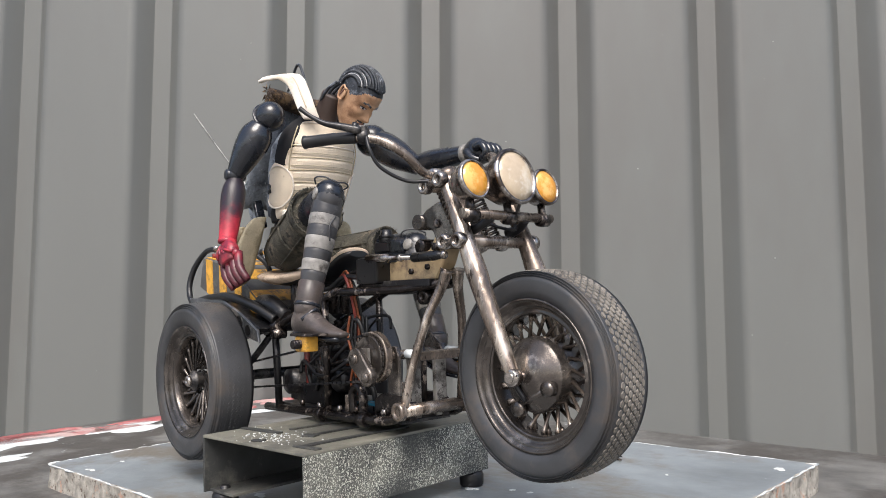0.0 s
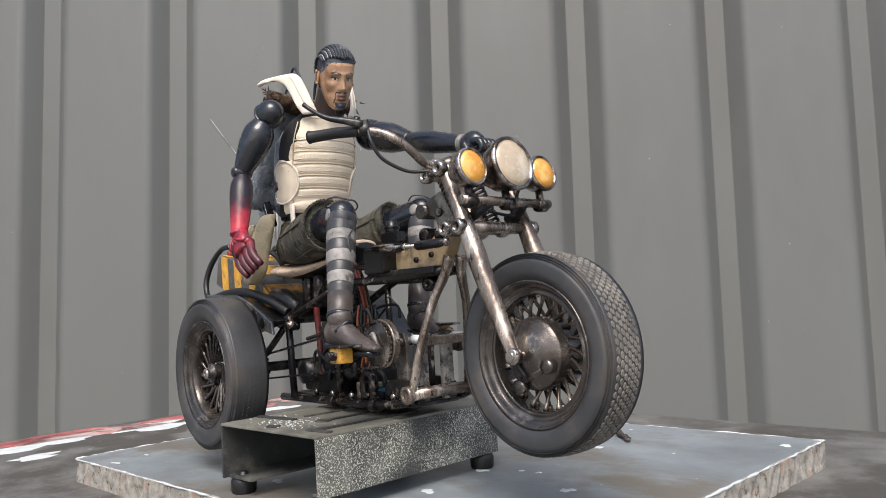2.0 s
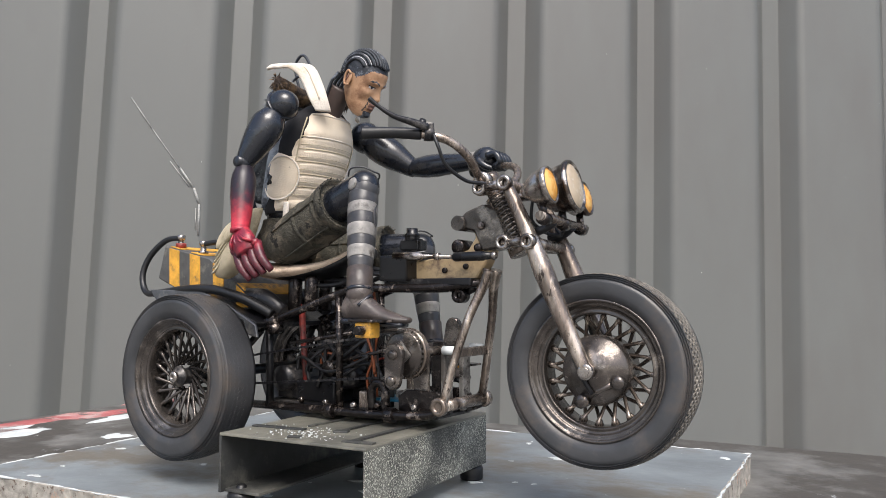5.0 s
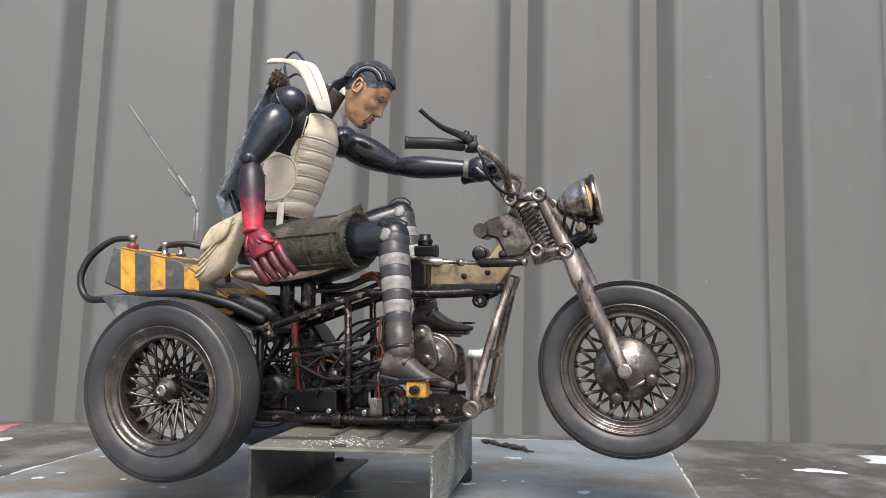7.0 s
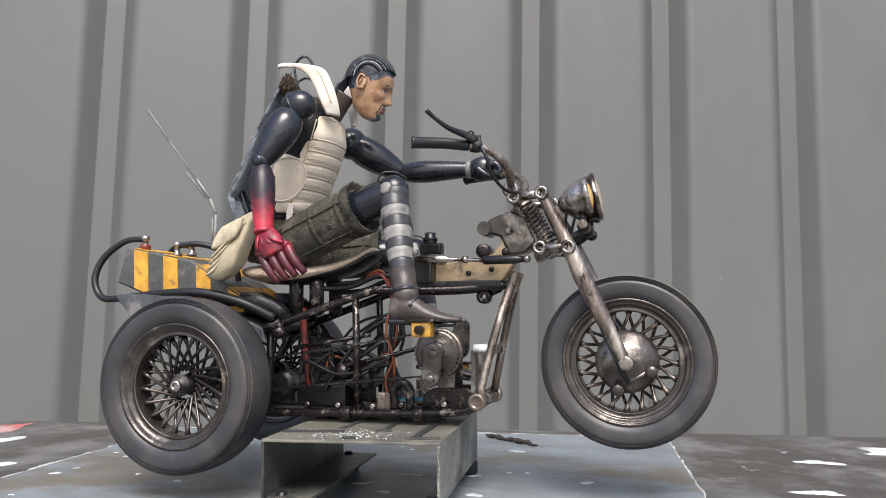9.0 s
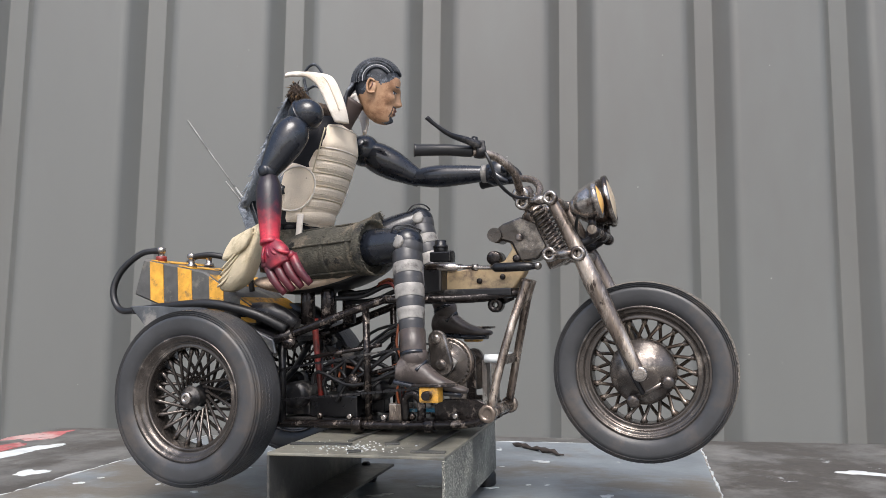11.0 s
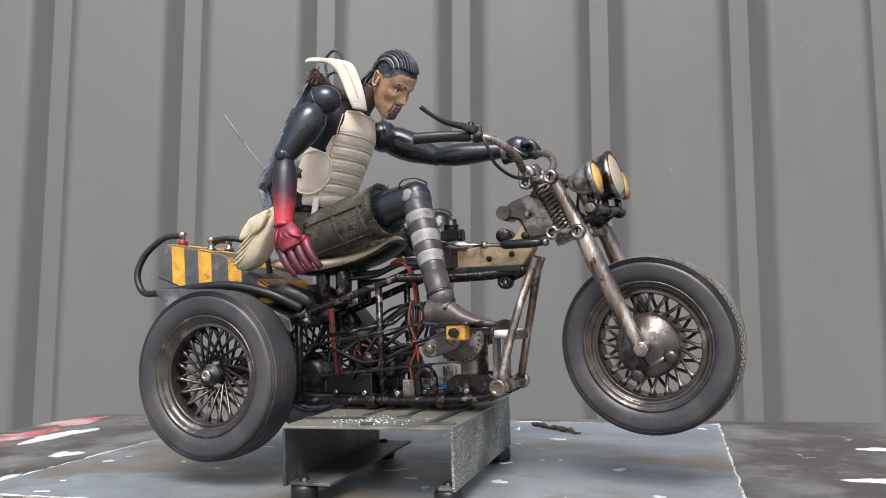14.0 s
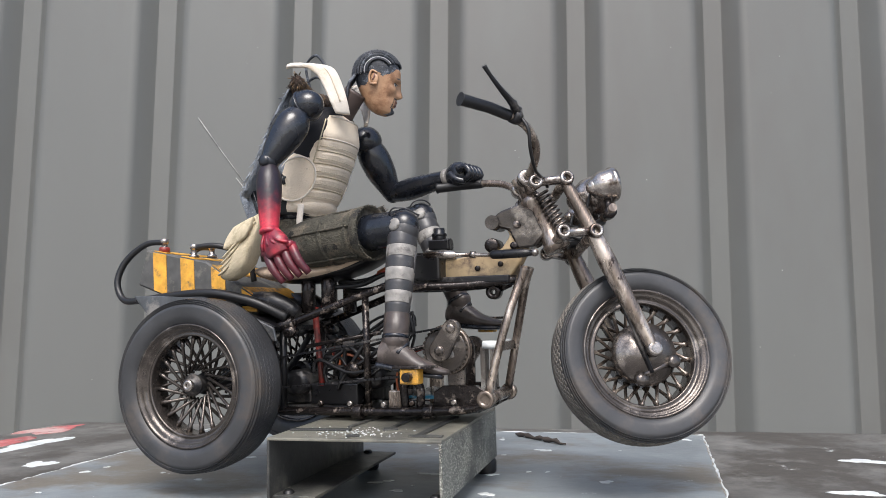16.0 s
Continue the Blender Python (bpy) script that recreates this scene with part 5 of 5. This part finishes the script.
# the face: side, height, spread across, spread up, how far it stands out
FEATURES = [(2.6, 5.8, 1.3, 1.3, 1.7), (5.6, 13.4, 2.8, 1.8, -2.3), (5.6, 13.2, 1.5, 1.0, 1.2), (5.4, 17.2, 4.0, 1.2, 1.5), (8.4, 8.6, 2.6, 2.3, 1.3), (7.6, 2.0, 2.4, 2.8, -1.5)]
MIDDLE = [(0, 0, 4.0, 3.2, 2.0), (0, 1.3, 3.4, 0.8, 0.9), (0, -1.9, 3.0, 0.9, 1.0), (0, -0.3, 3.6, 0.45, -1.3), (0, -7.4, 3.4, 2.3, 2.2), (0, -4.4, 3.0, 0.9, -0.9)]


def face_relief(y, z):
    out = float(np.interp(z, [3.4, 4.6, 6.6, 11, 16, 19], [0, 3.4, 5.6, 3.4, 1.5, 0])) * math.exp(-(y / 1.75) ** 2)
    for a, b, sa, sb, h in FEATURES:
        out += h * math.exp(-((abs(y) - a) / sa) ** 2 - ((z - b) / sb) ** 2)
    for a, b, sa, sb, h in MIDDLE:
        out += h * math.exp(-((y - a) / sa) ** 2 - ((z - b) / sb) ** 2)
    return out


def face_paint(x, y, z):
    """Which paint a spot of the head carries."""
    ay = abs(y)
    line = float(np.interp(x, [-20, -3, -1, 5, 7, 14, 17, 22], [3, 6, 16, 17.5, 15, 20, 24.5, 26]))
    if z > line:
        return mHAIR
    if x > 12:
        if abs(ay - 5.6) < 2.1 and abs(z - 13.2) < 0.75 - 0.12 * abs(ay - 5.6):
            return mHAIR if abs(ay - 5.4) < 0.95 else mSCALP
        if abs(ay - 5.6) < 2.4 and 13.8 < z < 14.4:
            return mHAIR
        if 2.4 < ay < 9.0 and abs(z - 17.4 - 0.9 * math.sin((ay - 2.4) * 0.45)) < 0.65:
            return mHAIR
        if ay < 4.9 - 0.4 * max(0, 3.2 - z) and 2.3 < z < 3.6 and ay > 0.5:
            return mHAIR
        if ay < 3.5 and -2.8 < z < 2.1:
            return mLIPS
        if z < -4.8 and ay < 4.2 + 0.2 * (z + 8) or (4.55 < ay + 0.12 * z < 5.2 and -5.6 < z < 2.6):
            return mHAIR
    return mSKIN


def head_mesh():
    bm = bmesh.new()
    zs = [q[0] for q in SKULL]
    n, k = 96, 84
    rings = []
    for j in range(k + 1):
        z = -11 + 48.2 * (0.5 - 0.5 * math.cos(math.pi * j / k)) * 0.35 + 48.2 * (j / k) * 0.65
        f, b, w = (float(np.interp(z, zs, [q[i] for q in SKULL])) for i in (1, 2, 3))
        ring = []
        for i in range(n):
            a = 2 * math.pi * i / n
            c, d = math.cos(a), math.sin(a)
            c, d = math.copysign(abs(c) ** 0.9, c), math.copysign(abs(d) ** 0.9, d)
            x, y = (f + b) / 2 + (f - b) / 2 * c, w * d
            if c > 0:
                x += face_relief(y, z) * min(1.0, c * 1.8)
            ring.append(Vector((x, y, z)))
        rings.append(ring)
    for _ in range(2):  # soften the rings between the given heights
        rings = [rings[0]] + [[(rings[j - 1][i] + rings[j][i] * 4 + rings[j + 1][i]) / 6 for i in range(n)] for j in range(1, k)] + [rings[k]]
    vs = [[bm.verts.new(V(p)) for p in r] for r in rings]
    for j in range(k):
        for i in range(n):
            f = bm.faces.new((vs[j][i], vs[j][(i + 1) % n], vs[j + 1][(i + 1) % n], vs[j + 1][i]))
            c = (rings[j][i] + rings[j + 1][(i + 1) % n]) / 2
            f.material_index, f.smooth = face_paint(*c), True
    bm.faces.new(vs[0][::-1]).material_index = mSKIN
    bm.faces.new(vs[k]).material_index = mHAIR
    for s in (-1, 1):
        m = Matrix.Translation((2.0, 13.2 * s, 12.0)) @ Euler((0, radians(-12), radians(24 * s))).to_matrix().to_4x4()
        ball(bm, (0, 0, 0), 1, mSKIN, 14, m=m @ Matrix.Diagonal((3.4, 1.4, 5.6, 1)))
        tube(bm, [m @ Vector((2.6, 0.6 * s, -4.6)), m @ Vector((-2.4, 1.2 * s, -4.4)), m @ Vector((-3.6, 2.0 * s, 1)), m @ Vector((-1.4, 2.1 * s, 5.6)), m @ Vector((2.6, 1.2 * s, 3.8))], [0.9, 1.0, 0.9, 0.9, 0.7], mSKIN, 8, 4)
        tube(bm, [m @ Vector((-1.0, 1.6 * s, -1.8)), m @ Vector((0.6, 1.8 * s, 1.2)), m @ Vector((0.2, 1.7 * s, 3.4))], [0.7, 0.6, 0.5], mLIPS, 6, 3)

    # plaited rows over the crown with pale partings between them
    def crown(y0, ang, off):
        w = math.sqrt(max(0.04, 1 - (y0 / 15.4) ** 2))
        return Vector((3.9 + (18.6 + off) * w * math.sin(ang), y0, 18.6 + (18.6 + off) * w * math.cos(ang)))

    for r in range(-6, 7):
        y0 = r * 2.25
        first = 58 - 2.2 * abs(r)
        for q, off, rad, mi in ((0, 0.7, None, mHAIR), (1.12, 0.15, 0.34, mSCALP)):
            if q and r == 6:
                continue
            m = 46
            pts = [crown(y0 + q, radians(first - (first + 112) * i / m), off) + Vector((0, 0 if q else 0.35 * (-1) ** i, 0)) for i in range(m + 1)]
            tube(bm, pts, rad if rad else [1.28 if i % 2 else 0.92 for i in range(m + 1)], mi, 7 if not q else 5, 1)
    for y in (-9, -5, -1, 3, 7):
        tube(bm, [(-13, y, 12), (-15.5, y * 1.05, 5), (-15.5, y * 1.1, -2), (-14.5, y * 1.15, -8)], [1.4, 1.3, 1.2, 0.7], mHAIR, 8, 4)
    return bm


def head_shaped():
    bm = head_mesh()
    for v in bm.verts:
        v.co = v.co * 0.82 + V((9.0, 0, 8.0))
    return bm


head = part("head", head_shaped(), DOLL_MATS, doll, "brown doll head with plaited dark hair")


def thigh_mesh(length):
    bm = bmesh.new()
    ball(bm, (0, 0, 0), 13, mSHORTS, 16)
    limb(bm, (0, 0, -4), (0, 0, length * 0.70), [12, 14.5, 15.2, 14.8, 14.8, 14.8], mSHORTS, 24)
    for z in (length * 0.38, length * 0.62):
        lathe(bm, [(14.4, -1.6), (15.6, -1.2), (15.6, 1.2), (14.4, 1.6)], Matrix.Translation((0, 0, z)), mSHORTS, 24)
    lathe(bm, [(13.6, length * 0.66), (16.2, length * 0.67), (16.4, length * 0.73), (15.2, length * 0.735), (14.6, length * 0.69)], Matrix(), mSHORTS, 26)
    for k in range(40):
        a = 2 * math.pi * k / 40
        tube(bm, [(15.9 * math.cos(a), 15.9 * math.sin(a), length * 0.725), (16.2 * math.cos(a + 0.06), 16.2 * math.sin(a + 0.06), length * (0.735 + 0.006 * (k * 7 % 4)))], [0.5, 0.3], mSHORTS, 5)
    for k in range(5):
        a = 2 * math.pi * k / 5
        tube(bm, [(15.4 * math.cos(a), 15.4 * math.sin(a), length * q) for q in (0.1, 0.3, 0.5, 0.66)], 0.7, mSHORTS, 6, 3)
    block(bm, (10, 16, 16), at=(0, -12, length * 0.40), mi=mSHORTS, bevel=3)
    limb(bm, (0, 0, length * 0.5), (0, 0, length), [11, 11, 10.8, 10, 8.6], mLIMB, 20)
    ball(bm, (0, 0, length), 9.6, mLIMB, 16, (1, 0.9, 1))
    return bm


def shin_mesh(length):
    bm = bmesh.new()
    ball(bm, (0.6, 0, 2), 8.9, mBAND, 20, (1, 0.94, 1.25))
    for s in (-1, 1):
        lathe(bm, [(1, -0.6), (3.6, -0.6), (3.8, 0), (3.4, 0.6), (1, 0.8)], axis_frame((0, 8.2 * s, 1), (0, s, 0)), mGREY, 16)
    tube(bm, [(-5, -7.5, -6), (0, -9.8, -8), (6, -6, -8), (9, 0, -6), (6, 6, -8), (0, 9.8, -8), (-5, 7.5, -6)], 0.5, mBAND, 6, 4)
    bands = [(0.08, 0.19, mBAND, 8.5, 8.6), (0.19, 0.29, mGREY, 8.6, 8.6), (0.29, 0.39, mBAND, 8.5, 8.4), (0.39, 0.50, mGREY, 8.4, 8.1), (0.50, 0.59, mBAND, 7.9, 7.7), (0.59, 0.69, mGREY, 7.7, 7.3), (0.69, 0.78, mBAND, 7.1, 6.7)]
    for f0, f1, mi, r0, r1 in bands:
        limb(bm, (0, 0, length * f0), (0, 0, length * f1), [r0 - 0.15, r0, (r0 + r1) / 2, r1, r1 - 0.15], mi, 22)
    lathe(bm, [(6.2, length * 0.77), (7.2, length * 0.78), (6.9, length * 0.98), (6.2, length)], Matrix(), mBOOT, 20)
    lathe(bm, [(6.6, length * 0.955), (7.5, length * 0.96), (7.5, length * 0.985), (6.6, length * 0.99)], Matrix(), mLIMB, 20)
    tube(bm, [(7.4, -4, length * 0.2), (8.9, -1, length * 0.3), (7.9, -3, length * 0.42)], 0.5, mBAND, 6, 4)
    ball(bm, (0, 0, length), 7.0, mBOOT, 14)
    return bm


def boot_mesh():
    """Ankle at the origin, sole below, toes ahead."""
    bm = bmesh.new()
    loft(bm, [((-9, 0, -8), 2, 4, Zv, Yv), ((-8, 0, -8), 6.5, 6, Zv, Yv), ((-2, 0, -5.5), 9.5, 7.5, Zv, Yv), ((6, 0, -8), 7.6, 7.6, Zv, Yv), ((16, 0, -11), 4.6, 7.6, Zv, Yv), ((26, 0, -12.6), 3.0, 6.4, Zv, Yv), ((34, 0, -12.6), 1.4, 3.4, Zv, Yv)], mBOOT, 22)
    for k in range(4):
        x, zz = 6 + 3.4 * k, -2.4 - 2.1 * k
        tube(bm, [(x - 2, -6.8, zz - 4.5), (x, -3.5, zz + 0.4), (x + 0.6, 0, zz + 1.0), (x, 3.5, zz + 0.4), (x - 2, 6.8, zz - 4.5)], 0.75, mBOOT, 6, 4)
    lathe(bm, [(6.4, -8), (7.6, -6), (7.9, 2), (7.0, 5)], Matrix(), mBOOT, 20)
    loft(bm, [((-9, 0, -14.6), 1.6, 5, Zv, Yv), ((2, 0, -14.8), 1.8, 7.4, Zv, Yv), ((18, 0, -15.4), 1.7, 8.4, Zv, Yv), ((31, 0, -15.2), 1.4, 5, Zv, Yv)], mLIMB, 18, 3.0)
    tube(bm, [(4, -7.8, -6), (8, 0, -0.5), (4, 7.8, -6)], 1.0, mLIMB, 8, 4)
    return bm


def boot_shaped():
    bm = boot_mesh()
    bmesh.ops.scale(bm, vec=(0.92, 0.82, 0.98), verts=bm.verts)
    return bm


THIGH, SHIN = 82.0, 65.0
thigh_data, shin_data, boot_data = finish(thigh_mesh(THIGH), "thigh", DOLL_MATS), finish(shin_mesh(SHIN), "shin", DOLL_MATS), finish(boot_shaped(), "boot", DOLL_MATS)
LEGS = []
for s in (-1, 1):
    LEGS.append((s, part("thigh", thigh_data, None, doll), part("shin", shin_data, None, doll), part("boot", boot_data, None, doll)))

UPPER, FORE = 40.0, 52.0


def upper_arm_mesh():
    bm = bmesh.new()
    ball(bm, (0, 0, 0), 11, mLIMB, 18)
    limb(bm, (0, 0, 2), (0, 0, UPPER), [8.5, 10.4, 10.6, 9.8, 8, 6.2], mLIMB)
    ball(bm, (0, 0, UPPER), 6.2, mLIMB, 14)
    return bm


def forearm_mesh():
    bm = bmesh.new()
    limb(bm, (0, 0, 0), (0, 0, FORE - 5), [5.6, 7.2, 7.6, 7.0, 6.2, 5.2], mLIMB)
    lathe(bm, [(5.2, FORE - 6), (6.2, FORE - 5.4), (6.2, FORE - 3), (5.2, FORE - 2.4)], Matrix(), mGREY, 16)
    limb(bm, (0, 0, FORE - 4), (0, 0, FORE + 12), [5.2, 7.4, 8.6, 8.0, 5.5], mLIMB, 16, 0.7)
    for k in range(4):
        y = -6 + 4 * k
        tube(bm, [(1, y, FORE + 9), (2, y, FORE + 15), (-3, y, FORE + 18), (-6, y, FORE + 14)], [2.5, 2.4, 2.2, 1.7], mLIMB, 8, 3)
    tube(bm, [(0, 6, FORE + 2), (-5, 7, FORE + 8), (-7, 5, FORE + 13)], [2.6, 2.4, 1.8], mLIMB, 8, 3)
    return bm


arm = part("upper_arm", upper_arm_mesh(), DOLL_MATS, doll)
forearm = part("forearm", forearm_mesh(), DOLL_MATS, doll)

for ob in (doll, head, arm, forearm, *[o for leg in LEGS for o in leg[1:]]):
    ob.data.polygons.foreach_set("use_smooth", [True] * len(ob.data.polygons))


# ---- what moves ----
def bend(a, c, l1, l2, pole):
    """The joint of a two-piece limb from a to c, bent towards pole."""
    d = c - a
    r = min(d.length, (l1 + l2) * 0.999)
    d.normalize()
    x = (l1 * l1 - l2 * l2 + r * r) / (2 * r)
    side = (Vector(pole) - d * d.dot(Vector(pole))).normalized()
    return a + d * x + side * math.sqrt(max(0.0, l1 * l1 - x * x))


def limb_pose(a, b, ahead):
    z = (b - a).normalized()
    x = (Vector(ahead) - z * z.dot(Vector(ahead))).normalized()
    y = z.cross(x)
    m = Matrix((x, y, z)).transposed().to_4x4()
    m.translation = V(a)
    return m


def crank_angle(t):
    """Degrees, with the sense of the wheels rolling ahead; 0 has the near pedal ahead."""
    off = np.interp(t, [0, 1.5, 2, 3.5, 7, 7.5, 8.5, 9, 11.5, 12.5, 14.5, 16], [222, 202, 192, 195, 169, 179, 182, 187, 165, 182, 152, 120])
    return 450.0 * t + float(off)


# seconds, turn to the left, nod downwards, lean
HEAD_POSES = [
    (0, 16, 44, 0),
    (0.2, 16, 46.5, 0),
    (0.4, 8, 21.5, 0),
    (0.6, 8, 9, 0),
    (1, 6, 9, 0),
    (1.2, 2, 21.5, 0),
    (1.4, 0, 36.5, 0),
    (1.7, 6, 46.5, 0),
    (1.9, 0, 36.5, 0),
    (2, -12, 24, 0),
    (2.2, -9, 4, -12),
    (2.5, -10, -13.5, -18),
    (2.8, -10, -13.5, -18),
    (3, -10, -3.5, -16),
    (3.3, -8, 19, -12),
    (3.5, -8, 24, -10),
    (3.6, 0, 36.5, -2),
    (3.9, 6, 26.5, 0),
    (4.2, 6, 11.5, 0),
    (5.2, 0, 29, 0),
    (6.3, -24, 11.5, 0),
    (6.5, -10, 24, 0),
    (6.7, 5, 36.5, 0),
    (7, 12, 36.5, 0),
    (7.2, 12, 34, 0),
    (7.4, 12, 19, 0),
    (7.6, 20, 9, 0),
    (7.8, 24, 4, 0),
    (8, 15, 9, 0),
    (8.2, -5, 29, 0),
    (8.4, -12, 41.5, 0),
    (8.6, -12, 49, 0),
    (8.8, -5, 41.5, 0),
    (9, 12, 19, 0),
    (9.2, 0, 9, 0),
    (10.2, 5, 29, 0),
    (11.3, 28, 6.5, 0),
    (11.5, 26, 9, 0),
    (11.7, 5, 16.5, 0),
    (11.9, -14, 34, 0),
    (12.1, -16, 41.5, 0),
    (12.4, -14, 16.5, 0),
    (12.5, -17, 9, 0),
    (12.7, -17, -1, 0),
    (13, -12, -1, 0),
    (13.2, 8, 11.5, 0),
    (13.4, 8, 29, 0),
    (13.6, -8, 41.5, 0),
    (13.8, -16, 41.5, 0),
    (14, -18, 31.5, 0),
    (14.2, -20, 14, 0),
    (14.5, -18, 4, 0),
    (14.7, -10, 1.5, 0),
    (15, 26, 6.5, 0),
    (15.3, 8, 36.5, 0),
    (15.6, -6, 44, 0),
    (15.9, 20, 21.5, 0),
    (16, 30, 9, 0),
]
# seconds, turn of the bars to the left
STEERING = [
    (0, 1),
    (2.5, 1.5),
    (3.5, 4),
    (4.2, 4),
    (6.3, 3),
    (6.5, 3),
    (7, -0.5),
    (8, -1.5),
    (9, 0.5),
    (11.5, -0.5),
    (12, 4),
    (13.5, 4),
    (13.8, -2),
    (14, -7.5),
    (14.3, -14),
    (14.55, -17),
    (14.8, -6),
    (15, 7),
    (15.25, 18),
    (15.5, 27),
    (16, 30),
]
# seconds, lean of the body ahead over the hips
LEAN = [(0, -0.5), (0.5, -3.5), (1, -4), (1.5, -1.5), (2, -7), (2.5, -1), (3, -3.5), (3.5, -5), (4, -1.5), (6.5, -1.5), (7, -1.5), (8, -0.5), (8.5, -2.5), (9, -0.5), (11.5, -0.5), (12, -1), (12.5, -3), (13, -1), (13.5, -0.5), (14, 3), (14.5, 6), (15, -3), (15.5, 0), (16, 0.5)]
STEPS = [k / 10 for k in range(161)]
HIP_LINE = V((-44, 0, 150))


def lean_matrix(t):
    a = float(np.interp(t, [r[0] for r in LEAN], [r[1] for r in LEAN]))
    return Matrix.Translation(HIP_LINE) @ Matrix.Rotation(radians(a), 4, "Y") @ Matrix.Translation(-HIP_LINE)


def turn_at(t):
    ts = [r[0] for r in TABLE_TURN]
    k = max(0, min(len(ts) - 2, sum(1 for q in ts if q <= t) - 1))
    f = (t - ts[k]) / (ts[k + 1] - ts[k])
    if ts[k + 1] - ts[k] > 1:
        f = f * f * (3 - 2 * f)
    return TABLE_TURN[k][1] + (TABLE_TURN[k + 1][1] - TABLE_TURN[k][1]) * f



def steer_matrix(a):
    return Matrix.Translation(V(STEER_TOP)) @ Matrix.Rotation(radians(a), 4, STEER_AXIS) @ Matrix.Translation(-V(STEER_TOP))


def pedal_place(t, s):
    a = radians(crank_angle(t) + (0 if s < 0 else 180))
    return Vector((CRANK.x + PEDAL_R * math.cos(a), -58.0 if s < 0 else 31.0, CRANK.z - PEDAL_R * math.sin(a)))


def motions():
    for ob, at in TURNED:
        walk(ob, [(t, TABLE_TILT @ pose(0, 0, 0, 0, 0, turn_at(t)) @ at @ (lean_matrix(t) if ob is doll else Matrix())) for t in STEPS])
    walk(fork, [(t, steer_matrix(a)) for t, a in STEERING])
    c = V(CRANK)
    walk(crank, [(t, Matrix.Translation(c) @ Matrix.Rotation(radians(crank_angle(t) - 90), 4, "Y") @ Matrix.Translation(-c)) for t in STEPS])
    for ped, s in pedals:
        walk(ped, [(t, Matrix.Translation(V(pedal_place(t, s)))) for t in STEPS])
    for s, thigh, shin, boot in LEGS:
        hip = Vector((-35.5, -17.5, 146)) if s < 0 else Vector((-50, 18.5, 140))
        rows = ([], [], [])
        for t in STEPS:
            ankle = pedal_place(t, s) + (Vector((-12.5, 8, 18.5)) if s < 0 else Vector((-17, -3, 15)))
            knee = bend(hip, ankle, THIGH, SHIN, (0.5, 0.11 if s < 0 else 0.35, 1))
            rows[0].append((t, limb_pose(hip, knee, (-0.3, 0, 1))))
            rows[1].append((t, limb_pose(knee, ankle, (1, 0.25 * s, 0))))
            lift = (pedal_place(t, s).z - CRANK.z) / PEDAL_R
            rows[2].append((t, Matrix.Translation(V(ankle)) @ pose(0, 0, 0, 0, 6 - 4 * lift, -8 * s)))
        for ob, r in zip((thigh, shin, boot), rows):
            walk(ob, [(t, lean_matrix(t).inverted() @ m) for t, m in r])
    st = [r[0] for r in STEERING]
    up_rows, fore_rows = [], []
    for t in STEPS:
        a = float(np.interp(t, st, [r[1] for r in STEERING]))
        hold = steer_matrix(a) @ V((78, 53, 199)) / MM
        shoulder = lean_matrix(t) @ V(SHOULDER_L) / MM
        way = (hold - shoulder).normalized()
        wrist = hold - way * 9
        el = bend(shoulder, wrist, UPPER, FORE, (0, 0.5, -1))
        up_rows.append((t, limb_pose(shoulder, el, (0, 0, 1))))
        fore_rows.append((t, limb_pose(el, wrist, (0, 0, 1))))
    for ob, r in ((arm, up_rows), (forearm, fore_rows)):
        walk(ob, [(t, lean_matrix(t).inverted() @ m) for t, m in r])
    walk(head, [(t, Matrix.Translation(V((-7, 0, 237))) @ pose(0, 0, 0, 0, 0, turn) @ pose(0, 0, 0, 0, nod + 5, 0) @ pose(0, 0, 0, lean)) for t, turn, nod, lean in HEAD_POSES])


motions()
